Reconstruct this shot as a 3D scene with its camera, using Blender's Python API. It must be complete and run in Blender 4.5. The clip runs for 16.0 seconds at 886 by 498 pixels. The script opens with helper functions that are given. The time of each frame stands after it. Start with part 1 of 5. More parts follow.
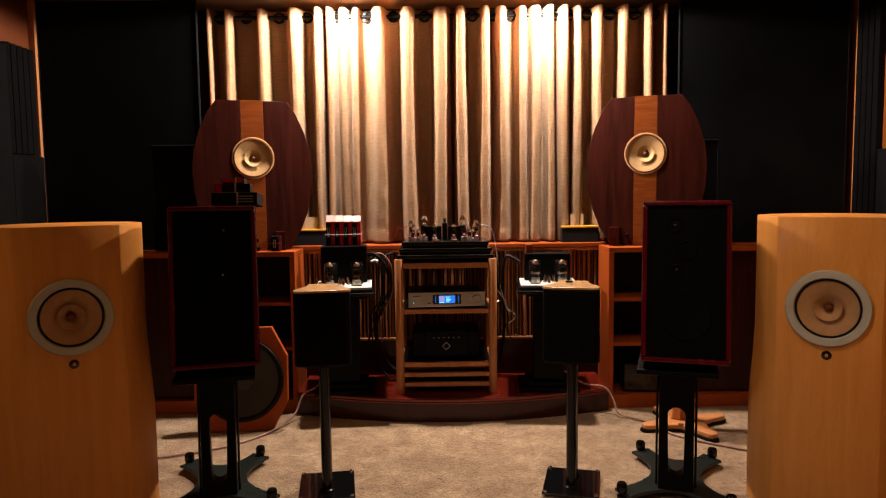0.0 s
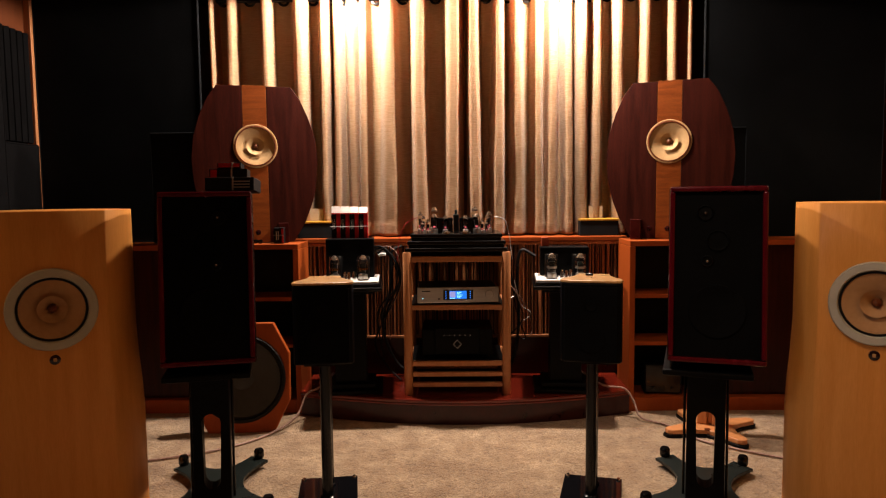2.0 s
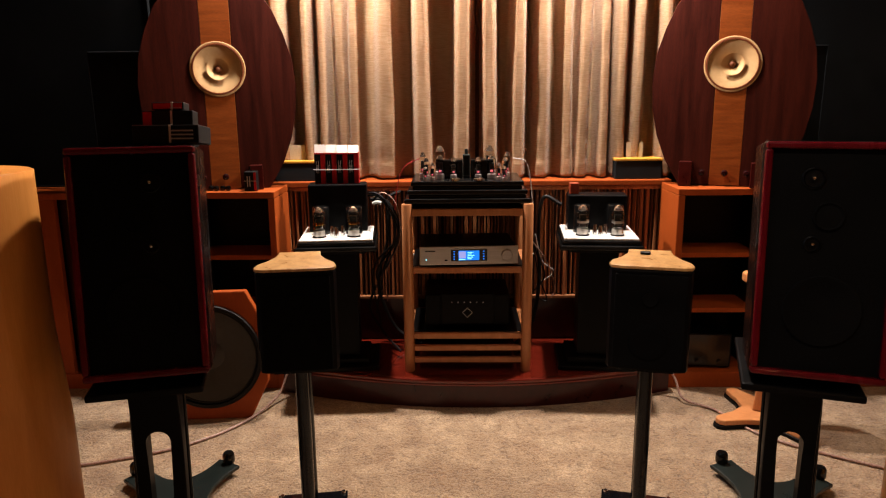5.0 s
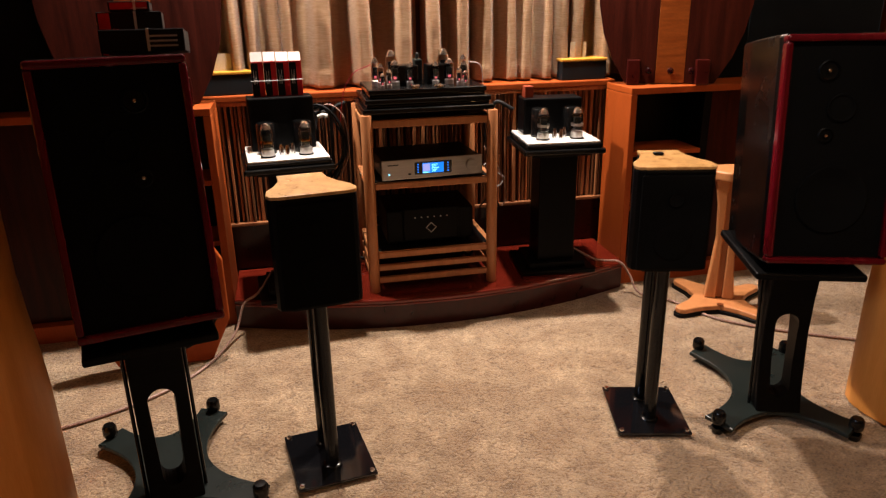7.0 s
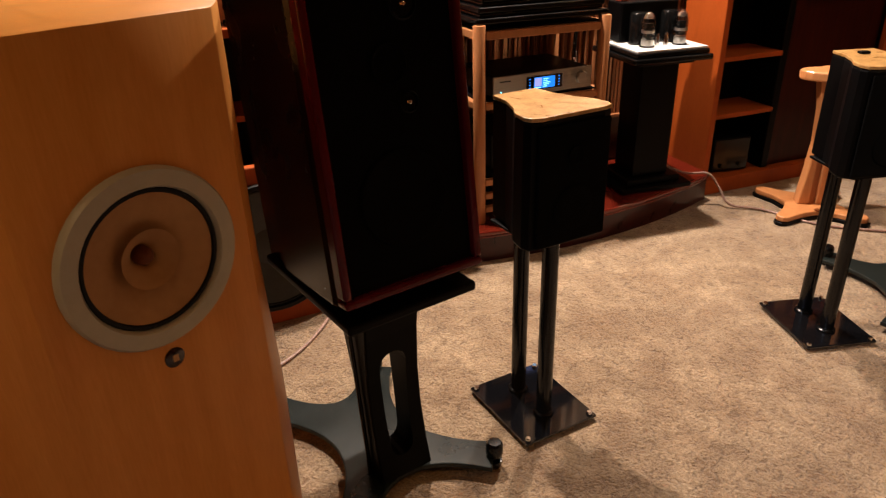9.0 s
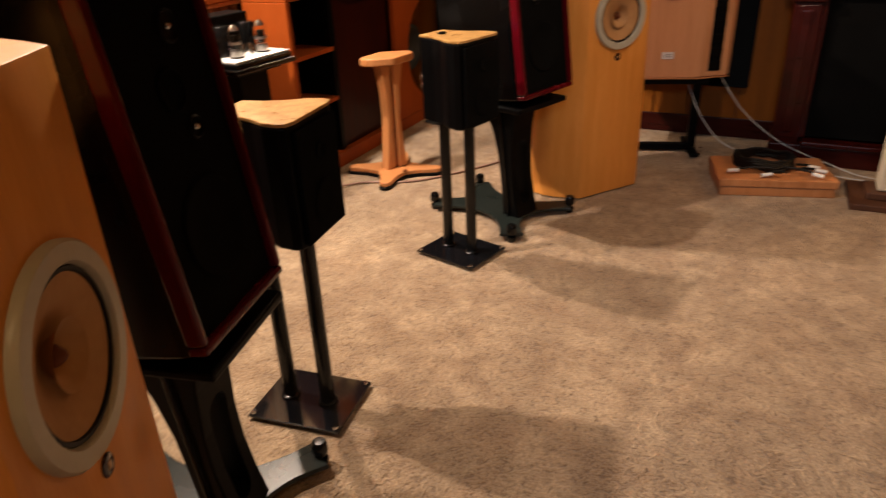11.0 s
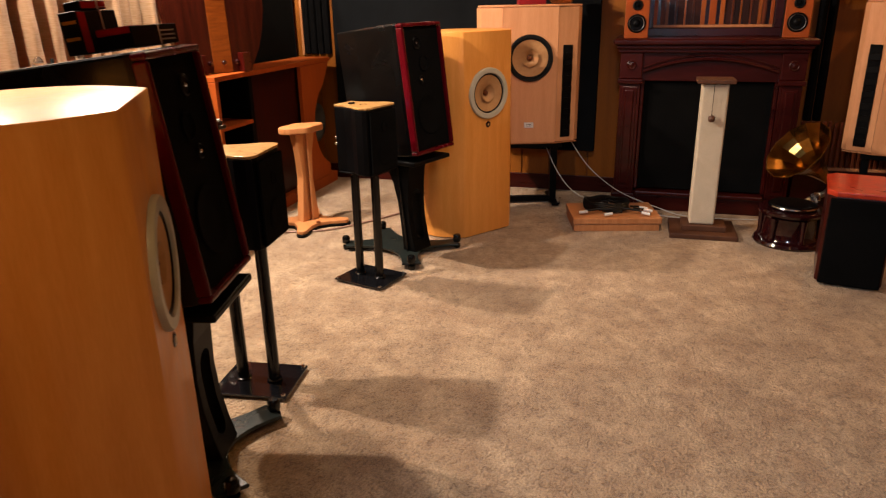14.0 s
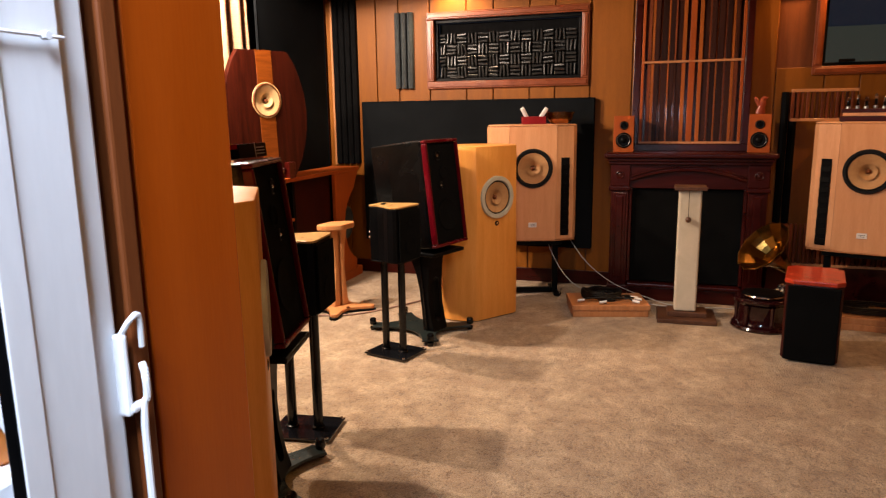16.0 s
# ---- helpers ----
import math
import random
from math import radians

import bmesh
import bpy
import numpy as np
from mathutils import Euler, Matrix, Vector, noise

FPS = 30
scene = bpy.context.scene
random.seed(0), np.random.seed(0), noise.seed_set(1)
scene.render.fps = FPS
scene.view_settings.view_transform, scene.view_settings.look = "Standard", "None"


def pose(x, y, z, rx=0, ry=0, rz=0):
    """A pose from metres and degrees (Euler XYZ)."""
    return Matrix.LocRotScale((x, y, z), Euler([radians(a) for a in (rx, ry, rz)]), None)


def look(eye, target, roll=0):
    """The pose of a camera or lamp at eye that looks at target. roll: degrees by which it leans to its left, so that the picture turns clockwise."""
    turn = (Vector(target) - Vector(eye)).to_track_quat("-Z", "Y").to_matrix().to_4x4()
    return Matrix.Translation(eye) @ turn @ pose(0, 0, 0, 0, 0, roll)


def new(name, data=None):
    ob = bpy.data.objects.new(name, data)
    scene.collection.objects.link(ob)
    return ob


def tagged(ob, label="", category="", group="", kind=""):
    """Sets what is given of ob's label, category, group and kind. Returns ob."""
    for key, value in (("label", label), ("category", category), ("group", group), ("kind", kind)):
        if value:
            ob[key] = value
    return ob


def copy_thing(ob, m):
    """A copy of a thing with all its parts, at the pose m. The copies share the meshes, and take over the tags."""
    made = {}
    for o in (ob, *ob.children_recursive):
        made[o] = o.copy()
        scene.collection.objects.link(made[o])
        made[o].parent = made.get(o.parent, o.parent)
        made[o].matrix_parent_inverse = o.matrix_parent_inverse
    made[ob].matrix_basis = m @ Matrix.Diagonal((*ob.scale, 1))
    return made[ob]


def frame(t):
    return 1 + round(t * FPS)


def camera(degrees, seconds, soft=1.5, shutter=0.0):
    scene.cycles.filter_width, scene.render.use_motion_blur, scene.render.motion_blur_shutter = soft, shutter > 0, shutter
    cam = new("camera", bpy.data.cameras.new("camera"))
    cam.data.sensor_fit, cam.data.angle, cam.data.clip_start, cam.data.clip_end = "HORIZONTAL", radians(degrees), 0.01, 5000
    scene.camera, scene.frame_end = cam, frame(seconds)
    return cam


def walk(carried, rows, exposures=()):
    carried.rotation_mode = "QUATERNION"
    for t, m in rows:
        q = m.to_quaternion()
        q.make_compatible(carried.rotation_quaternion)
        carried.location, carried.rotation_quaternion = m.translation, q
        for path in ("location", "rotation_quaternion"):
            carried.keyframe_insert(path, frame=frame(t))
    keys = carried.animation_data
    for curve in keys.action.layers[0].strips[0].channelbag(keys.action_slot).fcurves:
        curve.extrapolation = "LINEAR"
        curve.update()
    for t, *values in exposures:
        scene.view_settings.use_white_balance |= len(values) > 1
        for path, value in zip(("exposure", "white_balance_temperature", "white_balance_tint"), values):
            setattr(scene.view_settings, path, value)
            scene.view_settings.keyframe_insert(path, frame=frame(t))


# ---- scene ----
cam = camera(65.0, 16.0, soft=1.2, shutter=0.4)
PATH = [
    (0, (-0.02, 0.07, 1.256), (-0.01, 2.063, 1.095), -0.7),
    (0.5, (-0.015, 0.099, 1.244), (-0.017, 2.092, 1.085), -0.6),
    (1, (-0.013, 0.135, 1.233), (-0.028, 2.129, 1.073), -0.7),
    (1.5, (-0.005, 0.19, 1.221), (-0.033, 2.183, 1.061), -0.6),
    (2, (-0.004, 0.271, 1.198), (-0.034, 2.264, 1.039), -0.6),
    (2.5, (0.0, 0.396, 1.167), (-0.034, 2.389, 1.006), -0.7),
    (3, (0.003, 0.57, 1.107), (-0.033, 2.561, 0.921), -0.6),
    (3.2, (-0.015, 0.651, 1.076), (-0.044, 2.64, 0.864), -0.7),
    (5.3, (-0.053, 0.962, 1.357), (-0.087, 2.912, 0.914), -0.5),
    (5.5, (-0.068, 0.97, 1.359), (-0.103, 2.918, 0.906), -0.5),
    (6, (-0.216, 0.992, 1.37), (-0.239, 2.926, 0.861), -0.7),
    (6.5, (-0.372, 1.011, 1.351), (-0.166, 2.911, 0.761), -0.9),
    (7, (-0.529, 1.129, 1.321), (-0.141, 2.971, 0.644), -1.1),
    (7.5, (-0.7, 1.311, 1.305), (-0.247, 3.11, 0.557), -0.8),
    (8, (-0.876, 1.415, 1.292), (-0.414, 3.176, 0.462), -0.6),
    (8.2, (-0.963, 1.431, 1.289), (-0.506, 3.183, 0.439), -0.9),
    (10.3, (-1.676, 1.847, 1.251), (-0.393, 3.08, 0.338), -2.5),
    (10.5, (-1.721, 1.858, 1.272), (-0.335, 2.972, 0.356), -2.5),
    (11, (-1.779, 1.863, 1.285), (-0.181, 2.675, 0.398), -2.5),
    (11.5, (-1.834, 1.803, 1.31), (-0.103, 2.376, 0.487), -2.0),
    (12, (-1.947, 1.721, 1.337), (-0.17, 2.22, 0.567), -1.6),
    (12.5, (-2.028, 1.715, 1.298), (-0.228, 2.204, 0.576), -1.3),
    (13, (-2.172, 1.693, 1.313), (-0.375, 2.203, 0.597), -1.4),
    (13.5, (-2.297, 1.662, 1.321), (-0.498, 2.185, 0.62), -1.5),
    (14, (-2.455, 1.637, 1.314), (-0.658, 2.2, 0.64), -1.1),
    (14.5, (-2.593, 1.611, 1.322), (-0.811, 2.268, 0.696), -1.0),
    (15, (-2.81, 1.565, 1.363), (-1.02, 2.281, 0.831), -1.0),
    (15.5, (-2.95, 1.511, 1.385), (-1.118, 2.181, 0.944), -1.2),
    (16, (-3.04, 1.484, 1.363), (-1.175, 2.096, 0.981), -0.8),
]
walk(cam, [(t, look(eye, target, roll)) for t, eye, target, roll in PATH], [(0, -0.25, 6250, 13), (3.2, -0.2, 6100, 12), (5.5, 0.0, 5850, 10), (8.0, 0.12, 5850, 10), (10.5, 0.17, 6400, 11), (12, 0.27, 6350, 11), (13, 0.38, 6300, 11), (14.5, 0.45, 6300, 11), (16, 0.5, 6400, 11)])

# ---- world and lamps ----
world = bpy.data.worlds.new("night")
scene.world = world
world.use_nodes = True
world.node_tree.nodes["Background"].inputs[0].default_value = (0.35, 0.45, 0.7, 1)
world.node_tree.nodes["Background"].inputs[1].default_value = 0.02


def spot_lamp(at, to, watts, degrees=110, blend=0.6, colour=(1.0, 0.62, 0.30), size=0.04):
    lamp = bpy.data.lights.new("downlight", "SPOT")
    lamp.energy, lamp.spot_size, lamp.spot_blend, lamp.color, lamp.shadow_soft_size = watts, radians(degrees), blend, colour, size
    ob = new("downlight", lamp)
    ob.matrix_basis = look(at, to)
    return ob


WARM = (1.0, 0.76, 0.555)
AMBER = (1.0, 0.52, 0.17)
for x in (-0.57, 0.60):
    spot_lamp((x, 4.175, 2.405), (x, 4.0, 0), 290, 174, 0.1, (1.0, 0.80, 0.63))
spot_lamp((2.38, 3.18, 2.37), (2.25, 2.95, 0), 28, 150, 0.6, (1.0, 0.70, 0.40))
spot_lamp((2.39, 0.45, 2.37), (2.25, 0.4, 0), 38, 150, 0.6, AMBER)
# Unseen fill lamps, added to brighten speaker fronts, carpet and the doorway side.
spot_lamp((1.2, 0.30, 2.37), (1.1, 0.8, 0), 25, 130, 0.7, AMBER)
spot_lamp((0.30, 1.95, 2.37), (1.15, 2.45, 0.3), 52, 88, 0.8, WARM)
spot_lamp((0.2, -1.2, 2.37), (0.2, -0.4, 0), 12, 120, 0.7, AMBER)
spot_lamp((-1.9, 0.75, 2.37), (-2.1, 1.3, 0), 9, 130, 0.7, AMBER)
spot_lamp((-2.28, 2.0, 2.37), (-1.87, 2.46, 0.3), 24, 56, 0.9, (1.0, 0.63, 0.27))
hall = bpy.data.lights.new("hall_light", "AREA")
hall.energy, hall.size, hall.color = 40, 0.4, (0.74, 0.84, 1.0)
new("hall_light", hall).matrix_basis = look((-3.32, 1.62, 2.2), (-2.65, 1.95, 1.1))


# ---- materials ----
def material(name, colour, rough=0.5, metal=0.0, coat=0.0, spec=0.5):
    m = bpy.data.materials.new(name)
    m.use_nodes = True
    b = m.node_tree.nodes["Principled BSDF"]
    b.inputs["Base Color"].default_value = (*colour, 1)
    b.inputs["Roughness"].default_value = rough
    b.inputs["Metallic"].default_value = metal
    b.inputs["Coat Weight"].default_value = coat
    b.inputs["Coat Roughness"].default_value = 0.08
    b.inputs["Specular IOR Level"].default_value = spec
    return m


def grained(name, dark, light, rough=0.45, coat=0.0, stretch=(6, 6, 0.6), scale=6.0, bump=0.1, fine=60.0, detail=6.0, metal=0.0, contrast=(0.3, 0.7), spread=0.0, spec=0.32):
    """Two-scale noise colour, stretched for wood grain, with fine relief and uneven gloss."""
    m = material(name, light, rough, metal, coat, spec)
    t = m.node_tree
    n, link = t.nodes, t.links.new
    b = n["Principled BSDF"]
    co = n.new("ShaderNodeTexCoord")
    mp = n.new("ShaderNodeMapping")
    mp.inputs["Scale"].default_value = stretch
    link(co.outputs["Object"], mp.inputs["Vector"])
    info = n.new("ShaderNodeObjectInfo")
    shift = n.new("ShaderNodeVectorMath")
    shift.operation = "SCALE"
    shift.inputs[0].default_value = (13.0, 7.0, 5.0)
    link(info.outputs["Random"], shift.inputs["Scale"])
    link(shift.outputs[0], mp.inputs["Location"])
    big = n.new("ShaderNodeTexNoise")
    big.inputs["Scale"].default_value, big.inputs["Detail"].default_value, big.inputs["Distortion"].default_value = scale, detail, 0.6
    small = n.new("ShaderNodeTexNoise")
    small.inputs["Scale"].default_value, small.inputs["Detail"].default_value = fine, 3.0
    for a in (big, small):
        link(mp.outputs[0], a.inputs["Vector"])
    mixf = n.new("ShaderNodeMix")
    mixf.inputs[0].default_value = 0.35
    link(big.outputs["Fac"], mixf.inputs[2])
    link(small.outputs["Fac"], mixf.inputs[3])
    ramp = n.new("ShaderNodeValToRGB")
    ramp.color_ramp.elements[0].position, ramp.color_ramp.elements[1].position = contrast
    ramp.color_ramp.elements[0].color, ramp.color_ramp.elements[1].color = (*dark, 1), (*light, 1)
    link(mixf.outputs[0], ramp.inputs[0])
    last = ramp.outputs[0]
    if spread:
        hsv = n.new("ShaderNodeHueSaturation")
        mul = n.new("ShaderNodeMath")
        mul.operation, mul.inputs[1].default_value, mul.inputs[2].default_value = "MULTIPLY_ADD", spread, 1 - spread / 2
        link(info.outputs["Random"], mul.inputs[0])
        link(mul.outputs[0], hsv.inputs["Value"])
        link(last, hsv.inputs["Color"])
        last = hsv.outputs[0]
    link(last, b.inputs["Base Color"])
    rr = n.new("ShaderNodeMapRange")
    rr.inputs[3].default_value, rr.inputs[4].default_value = max(rough - 0.1, 0.02), min(rough + 0.12, 1)
    link(big.outputs["Fac"], rr.inputs[0])
    link(rr.outputs[0], b.inputs["Roughness"])
    if bump:
        bp = n.new("ShaderNodeBump")
        bp.inputs["Strength"].default_value, bp.inputs["Distance"].default_value = bump, 0.004
        link(small.outputs["Fac"], bp.inputs["Height"])
        link(bp.outputs[0], b.inputs["Normal"])
    return m


EVEN = (1, 1, 1)
birch = grained("birch_veneer", (0.60, 0.232, 0.038), (0.72, 0.312, 0.070), 0.36, 0.0, (5, 5, 0.5), 5, 0.03, spec=0.2)
birch_pale = grained("beech_veneer", (0.5, 0.225, 0.095), (0.63, 0.315, 0.15), 0.42, 0.1, (5, 5, 0.5), 5, 0.03)
beech_oiled = grained("oiled_beech", (0.43, 0.165, 0.052), (0.58, 0.262, 0.10), 0.4, 0.1, (7, 7, 0.7), 5, 0.04)
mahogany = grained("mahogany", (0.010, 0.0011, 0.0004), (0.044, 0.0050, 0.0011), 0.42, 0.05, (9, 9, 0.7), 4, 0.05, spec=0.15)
cherry_strip = grained("figured_cherry", (0.10, 0.018, 0.0011), (0.215, 0.052, 0.004), 0.38, 0.1, (1.2, 1.2, 9), 5, 0.03)
cherry = grained("cherry_gloss", (0.07, 0.006, 0.003), (0.17, 0.017, 0.007), 0.2, 0.5, (0.7, 7, 7), 4, 0.03)
mantel_wood = grained("dark_cherry", (0.016, 0.0009, 0.0006), (0.046, 0.0032, 0.0016), 0.30, 0.15, (5, 0.8, 5), 4, 0.04, spec=0.25)
ginger = grained("orange_laminate", (0.25, 0.045, 0.005), (0.34, 0.070, 0.009), 0.5, 0.0, (3, 3, 0.7), 4, 0.04, spec=0.2)
oak = grained("honey_oak", (0.36, 0.135, 0.045), (0.51, 0.225, 0.09), 0.42, 0.05, (8, 8, 0.8), 5, 0.06)
burl = grained("maple_burl", (0.36, 0.18, 0.05), (0.58, 0.34, 0.12), 0.3, 0.4, (6, 6, 6), 5, 0.03, 25, contrast=(0.35, 0.6))
panel_wood = grained("wall_panel_wood", (0.17, 0.049, 0.003), (0.25, 0.082, 0.0065), 0.5, 0.0, (5, 5, 0.5), 3, 0.05, spread=0.18, spec=0.2)
frame_wood = grained("window_frame_wood", (0.13, 0.026, 0.007), (0.22, 0.054, 0.015), 0.32, 0.15, (3, 3, 3), 5, 0.04)
slat_wood = grained("slat_wood", (0.20, 0.055, 0.018), (0.52, 0.22, 0.08), 0.5, 0.0, (6, 6, 0.6), 4, 0.04, spread=1.2)
strip_wood = grained("dark_strip_wood", (0.032, 0.0055, 0.002), (0.18, 0.04, 0.010), 0.45, 0.0, (6, 6, 0.6), 4, 0.04, spread=1.1, spec=0.2)
strip_walnut = grained("walnut_strip", (0.012, 0.0030, 0.0018), (0.040, 0.0095, 0.0040), 0.45, 0.0, (6, 6, 0.6), 4, 0.04, spread=0.7, spec=0.2)
strip_orange = grained("orange_strip", (0.20, 0.045, 0.006), (0.33, 0.085, 0.012), 0.42, 0.0, (6, 6, 0.6), 4, 0.04, spread=0.5, spec=0.2)
jamb_wood = grained("orange_jamb", (0.31, 0.047, 0.0011), (0.38, 0.066, 0.0022), 0.38, 0.1, (5, 5, 0.5), 4, 0.04)
casing_wood = grained("brown_casing", (0.09, 0.022, 0.005), (0.16, 0.043, 0.010), 0.45, 0.0, (6, 6, 0.5), 4, 0.06)
silvering = grained("mirror_getter", (0.55, 0.54, 0.53), (0.85, 0.84, 0.82), 0.2, 0.0, EVEN, 30, 0.0, 80, metal=1.0)
black_gloss = grained("black_lacquer", (0.002, 0.002, 0.002), (0.004, 0.004, 0.004), 0.2, 0.1, EVEN, 6, 0.0, spec=0.3)
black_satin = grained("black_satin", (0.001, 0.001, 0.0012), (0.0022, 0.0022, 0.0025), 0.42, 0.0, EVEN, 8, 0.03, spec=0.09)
black_cloth = grained("black_cloth", (0.0038, 0.0044, 0.0050), (0.0085, 0.0098, 0.0112), 0.95, 0.0, EVEN, 4, 0.25, 300, spec=0.04)
monitor_black = grained("monitor_black", (0.001, 0.001, 0.001), (0.002, 0.002, 0.002), 0.24, 0.0, EVEN, 8, 0.02, spec=0.28)
grille = grained("grille_cloth", (0.002, 0.002, 0.002), (0.005, 0.005, 0.005), 0.9, 0.0, EVEN, 5, 0.2, 400, spec=0.04)
red_trim = grained("red_lacquer", (0.052, 0.0008, 0.0029), (0.104, 0.0016, 0.0058), 0.24, 0.2, (4, 4, 1), 4, 0.0, spec=0.2)
grey_plate = grained("grey_green_plate", (0.008, 0.0115, 0.0105), (0.014, 0.019, 0.0175), 0.28, 0.0, EVEN, 5, 0.02)
black_glass = material("black_glass", (0.004, 0.004, 0.005), 0.06, 0.0, 0.5)
chrome = material("chrome", (0.75, 0.75, 0.74), 0.12, 1.0)
steel = grained("brushed_silver", (0.42, 0.41, 0.39), (0.55, 0.54, 0.52), 0.35, 0.0, (1, 30, 30), 5, 0.02, metal=1.0)
brass = grained("horn_brass", (0.20, 0.095, 0.018), (0.44, 0.235, 0.055), 0.16, 0.0, EVEN, 6, 0.03, 25, metal=1.0)
white_plate = grained("white_chassis", (0.62, 0.61, 0.58), (0.78, 0.77, 0.74), 0.4, 0.0, EVEN, 9, 0.03)
white_paint = grained("white_aluminium", (0.66, 0.68, 0.72), (0.76, 0.78, 0.82), 0.35, 0.0, (2, 2, 0.4), 4, 0.03)
paper_cone = grained("paper_cone", (0.36, 0.178, 0.065), (0.47, 0.258, 0.108), 0.7, 0.0, EVEN, 9, 0.05)
cream_cone = grained("cream_paper_cone", (0.42, 0.26, 0.11), (0.54, 0.36, 0.17), 0.75, 0.0, EVEN, 9, 0.05)
dark_paper = grained("dark_paper_cone", (0.02, 0.022, 0.021), (0.036, 0.038, 0.037), 0.55, 0.0, EVEN, 9, 0.05)
ring_grey = grained("grey_ring", (0.40, 0.37, 0.29), (0.48, 0.45, 0.36), 0.35, 0.1, EVEN, 9, 0.02)
rubber = material("black_rubber", (0.0035, 0.0035, 0.0035), 0.5, spec=0.2)
plaster = grained("ceiling_paint", (0.30, 0.24, 0.17), (0.36, 0.29, 0.21), 0.9, 0.0, EVEN, 3, 0.1, 90)
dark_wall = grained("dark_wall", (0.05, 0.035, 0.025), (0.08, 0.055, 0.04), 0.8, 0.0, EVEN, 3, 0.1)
foam_grey = grained("foam_grey", (0.026, 0.030, 0.033), (0.062, 0.070, 0.074), 0.9, 0.0, EVEN, 40, 0.5, 220, spec=0.2)
foam_dark = grained("foam_dark", (0.009, 0.0105, 0.011), (0.022, 0.025, 0.026), 0.9, 0.0, EVEN, 40, 0.5, 220, spec=0.15)
rib_black = grained("glossy_foam_rib", (0.010, 0.010, 0.010), (0.024, 0.024, 0.024), 0.34, 0.0, EVEN, 30, 0.2, 120, spec=0.4)
foam_black = grained("foam_black", (0.002, 0.002, 0.0022), (0.006, 0.006, 0.0066), 0.9, 0.0, EVEN, 20, 0.4, 200, spec=0.05)
card_black = grained("black_card", (0.003, 0.003, 0.0035), (0.006, 0.006, 0.0065), 0.5, 0.0, EVEN, 9, 0.03, spec=0.15)
card_red = grained("red_card", (0.34, 0.008, 0.010), (0.48, 0.016, 0.016), 0.5, 0.0, EVEN, 9, 0.03, spec=0.15)
card_white = grained("white_card", (0.62, 0.58, 0.55), (0.75, 0.71, 0.68), 0.6, 0.0, EVEN, 9, 0.03)
ink = material("pale_ink", (0.45, 0.45, 0.45), 0.6)
amber = grained("amber_plastic", (0.50, 0.24, 0.02), (0.62, 0.33, 0.04), 0.35, 0.1, EVEN, 9, 0.02)
navy = grained("dark_box", (0.004, 0.007, 0.009), (0.008, 0.012, 0.015), 0.5, 0.0, EVEN, 9, 0.03)
sisal = grained("beige_carpet_wrap", (0.44, 0.37, 0.27), (0.56, 0.48, 0.36), 0.95, 0.0, EVEN, 10, 0.6, 180, spec=0.1)
brown_board = grained("brown_base_board", (0.055, 0.021, 0.010), (0.10, 0.04, 0.019), 0.5, 0.0, (2, 6, 2), 4, 0.05)
red_burl = grained("red_burl_top", (0.24, 0.012, 0.005), (0.50, 0.045, 0.014), 0.3, 0.2, EVEN, 12, 0.03, 40)
wine = grained("wine_lacquer", (0.01, 0.0016, 0.002), (0.024, 0.0034, 0.004), 0.15, 0.7, EVEN, 5, 0.0)
copper_wire = grained("braided_copper_cable", (0.17, 0.085, 0.06), (0.46, 0.31, 0.25), 0.4, 0.0, (30, 30, 30), 8, 0.1, contrast=(0.42, 0.58))
white_wire = material("white_wire", (0.5, 0.5, 0.48), 0.5)
red_wire = material("red_wire", (0.45, 0.02, 0.03), 0.4)
statue_red = grained("red_carving", (0.20, 0.03, 0.015), (0.34, 0.07, 0.03), 0.35, 0.2, EVEN, 9, 0.05)
jug_orange = grained("orange_plastic", (0.55, 0.16, 0.02), (0.68, 0.24, 0.04), 0.35, 0.0, EVEN, 6, 0.02)


def glowing(name, colour, strength):
    m = material(name, (0, 0, 0), 0.4)
    b = m.node_tree.nodes["Principled BSDF"]
    b.inputs["Emission Color"].default_value = (*colour, 1)
    b.inputs["Emission Strength"].default_value = strength
    return m


# The backdrop glows by itself, as no lamp lights the outside.
dusk = glowing("dusk_glow", (0.30, 0.33, 0.26), 0.07)
screen_blue = glowing("blue_screen", (0.02, 0.22, 0.85), 1.2)
screen_cover = glowing("cover_picture", (0.42, 0.40, 0.75), 1.0)
screen_white = glowing("pale_screen", (0.30, 0.85, 1.0), 2.0)
heater = glowing("tube_heater", (1.0, 0.16, 0.18), 0.9)


def glass_of(name, colour=(1, 1, 1), rough=0.02):
    m = material(name, colour, rough)
    b = m.node_tree.nodes["Principled BSDF"]
    b.inputs["Transmission Weight"].default_value = 1.0
    b.inputs["IOR"].default_value = 1.45
    return m


amber_glass = glass_of("amber_glass", (0.80, 0.36, 0.09), 0.05)
tray_red = grained("dark_red_tray", (0.16, 0.006, 0.008), (0.24, 0.010, 0.012), 0.4, 0.1, EVEN, 9, 0.03, spec=0.2)
tube_glass = glass_of("tube_glass", (0.97, 0.94, 0.90))
tube_glass.node_tree.nodes["Principled BSDF"].inputs["IOR"].default_value = 1.04
tube_glass.node_tree.nodes["Principled BSDF"].inputs["Coat Weight"].default_value = 1.0
window_glass = glass_of("window_glass")


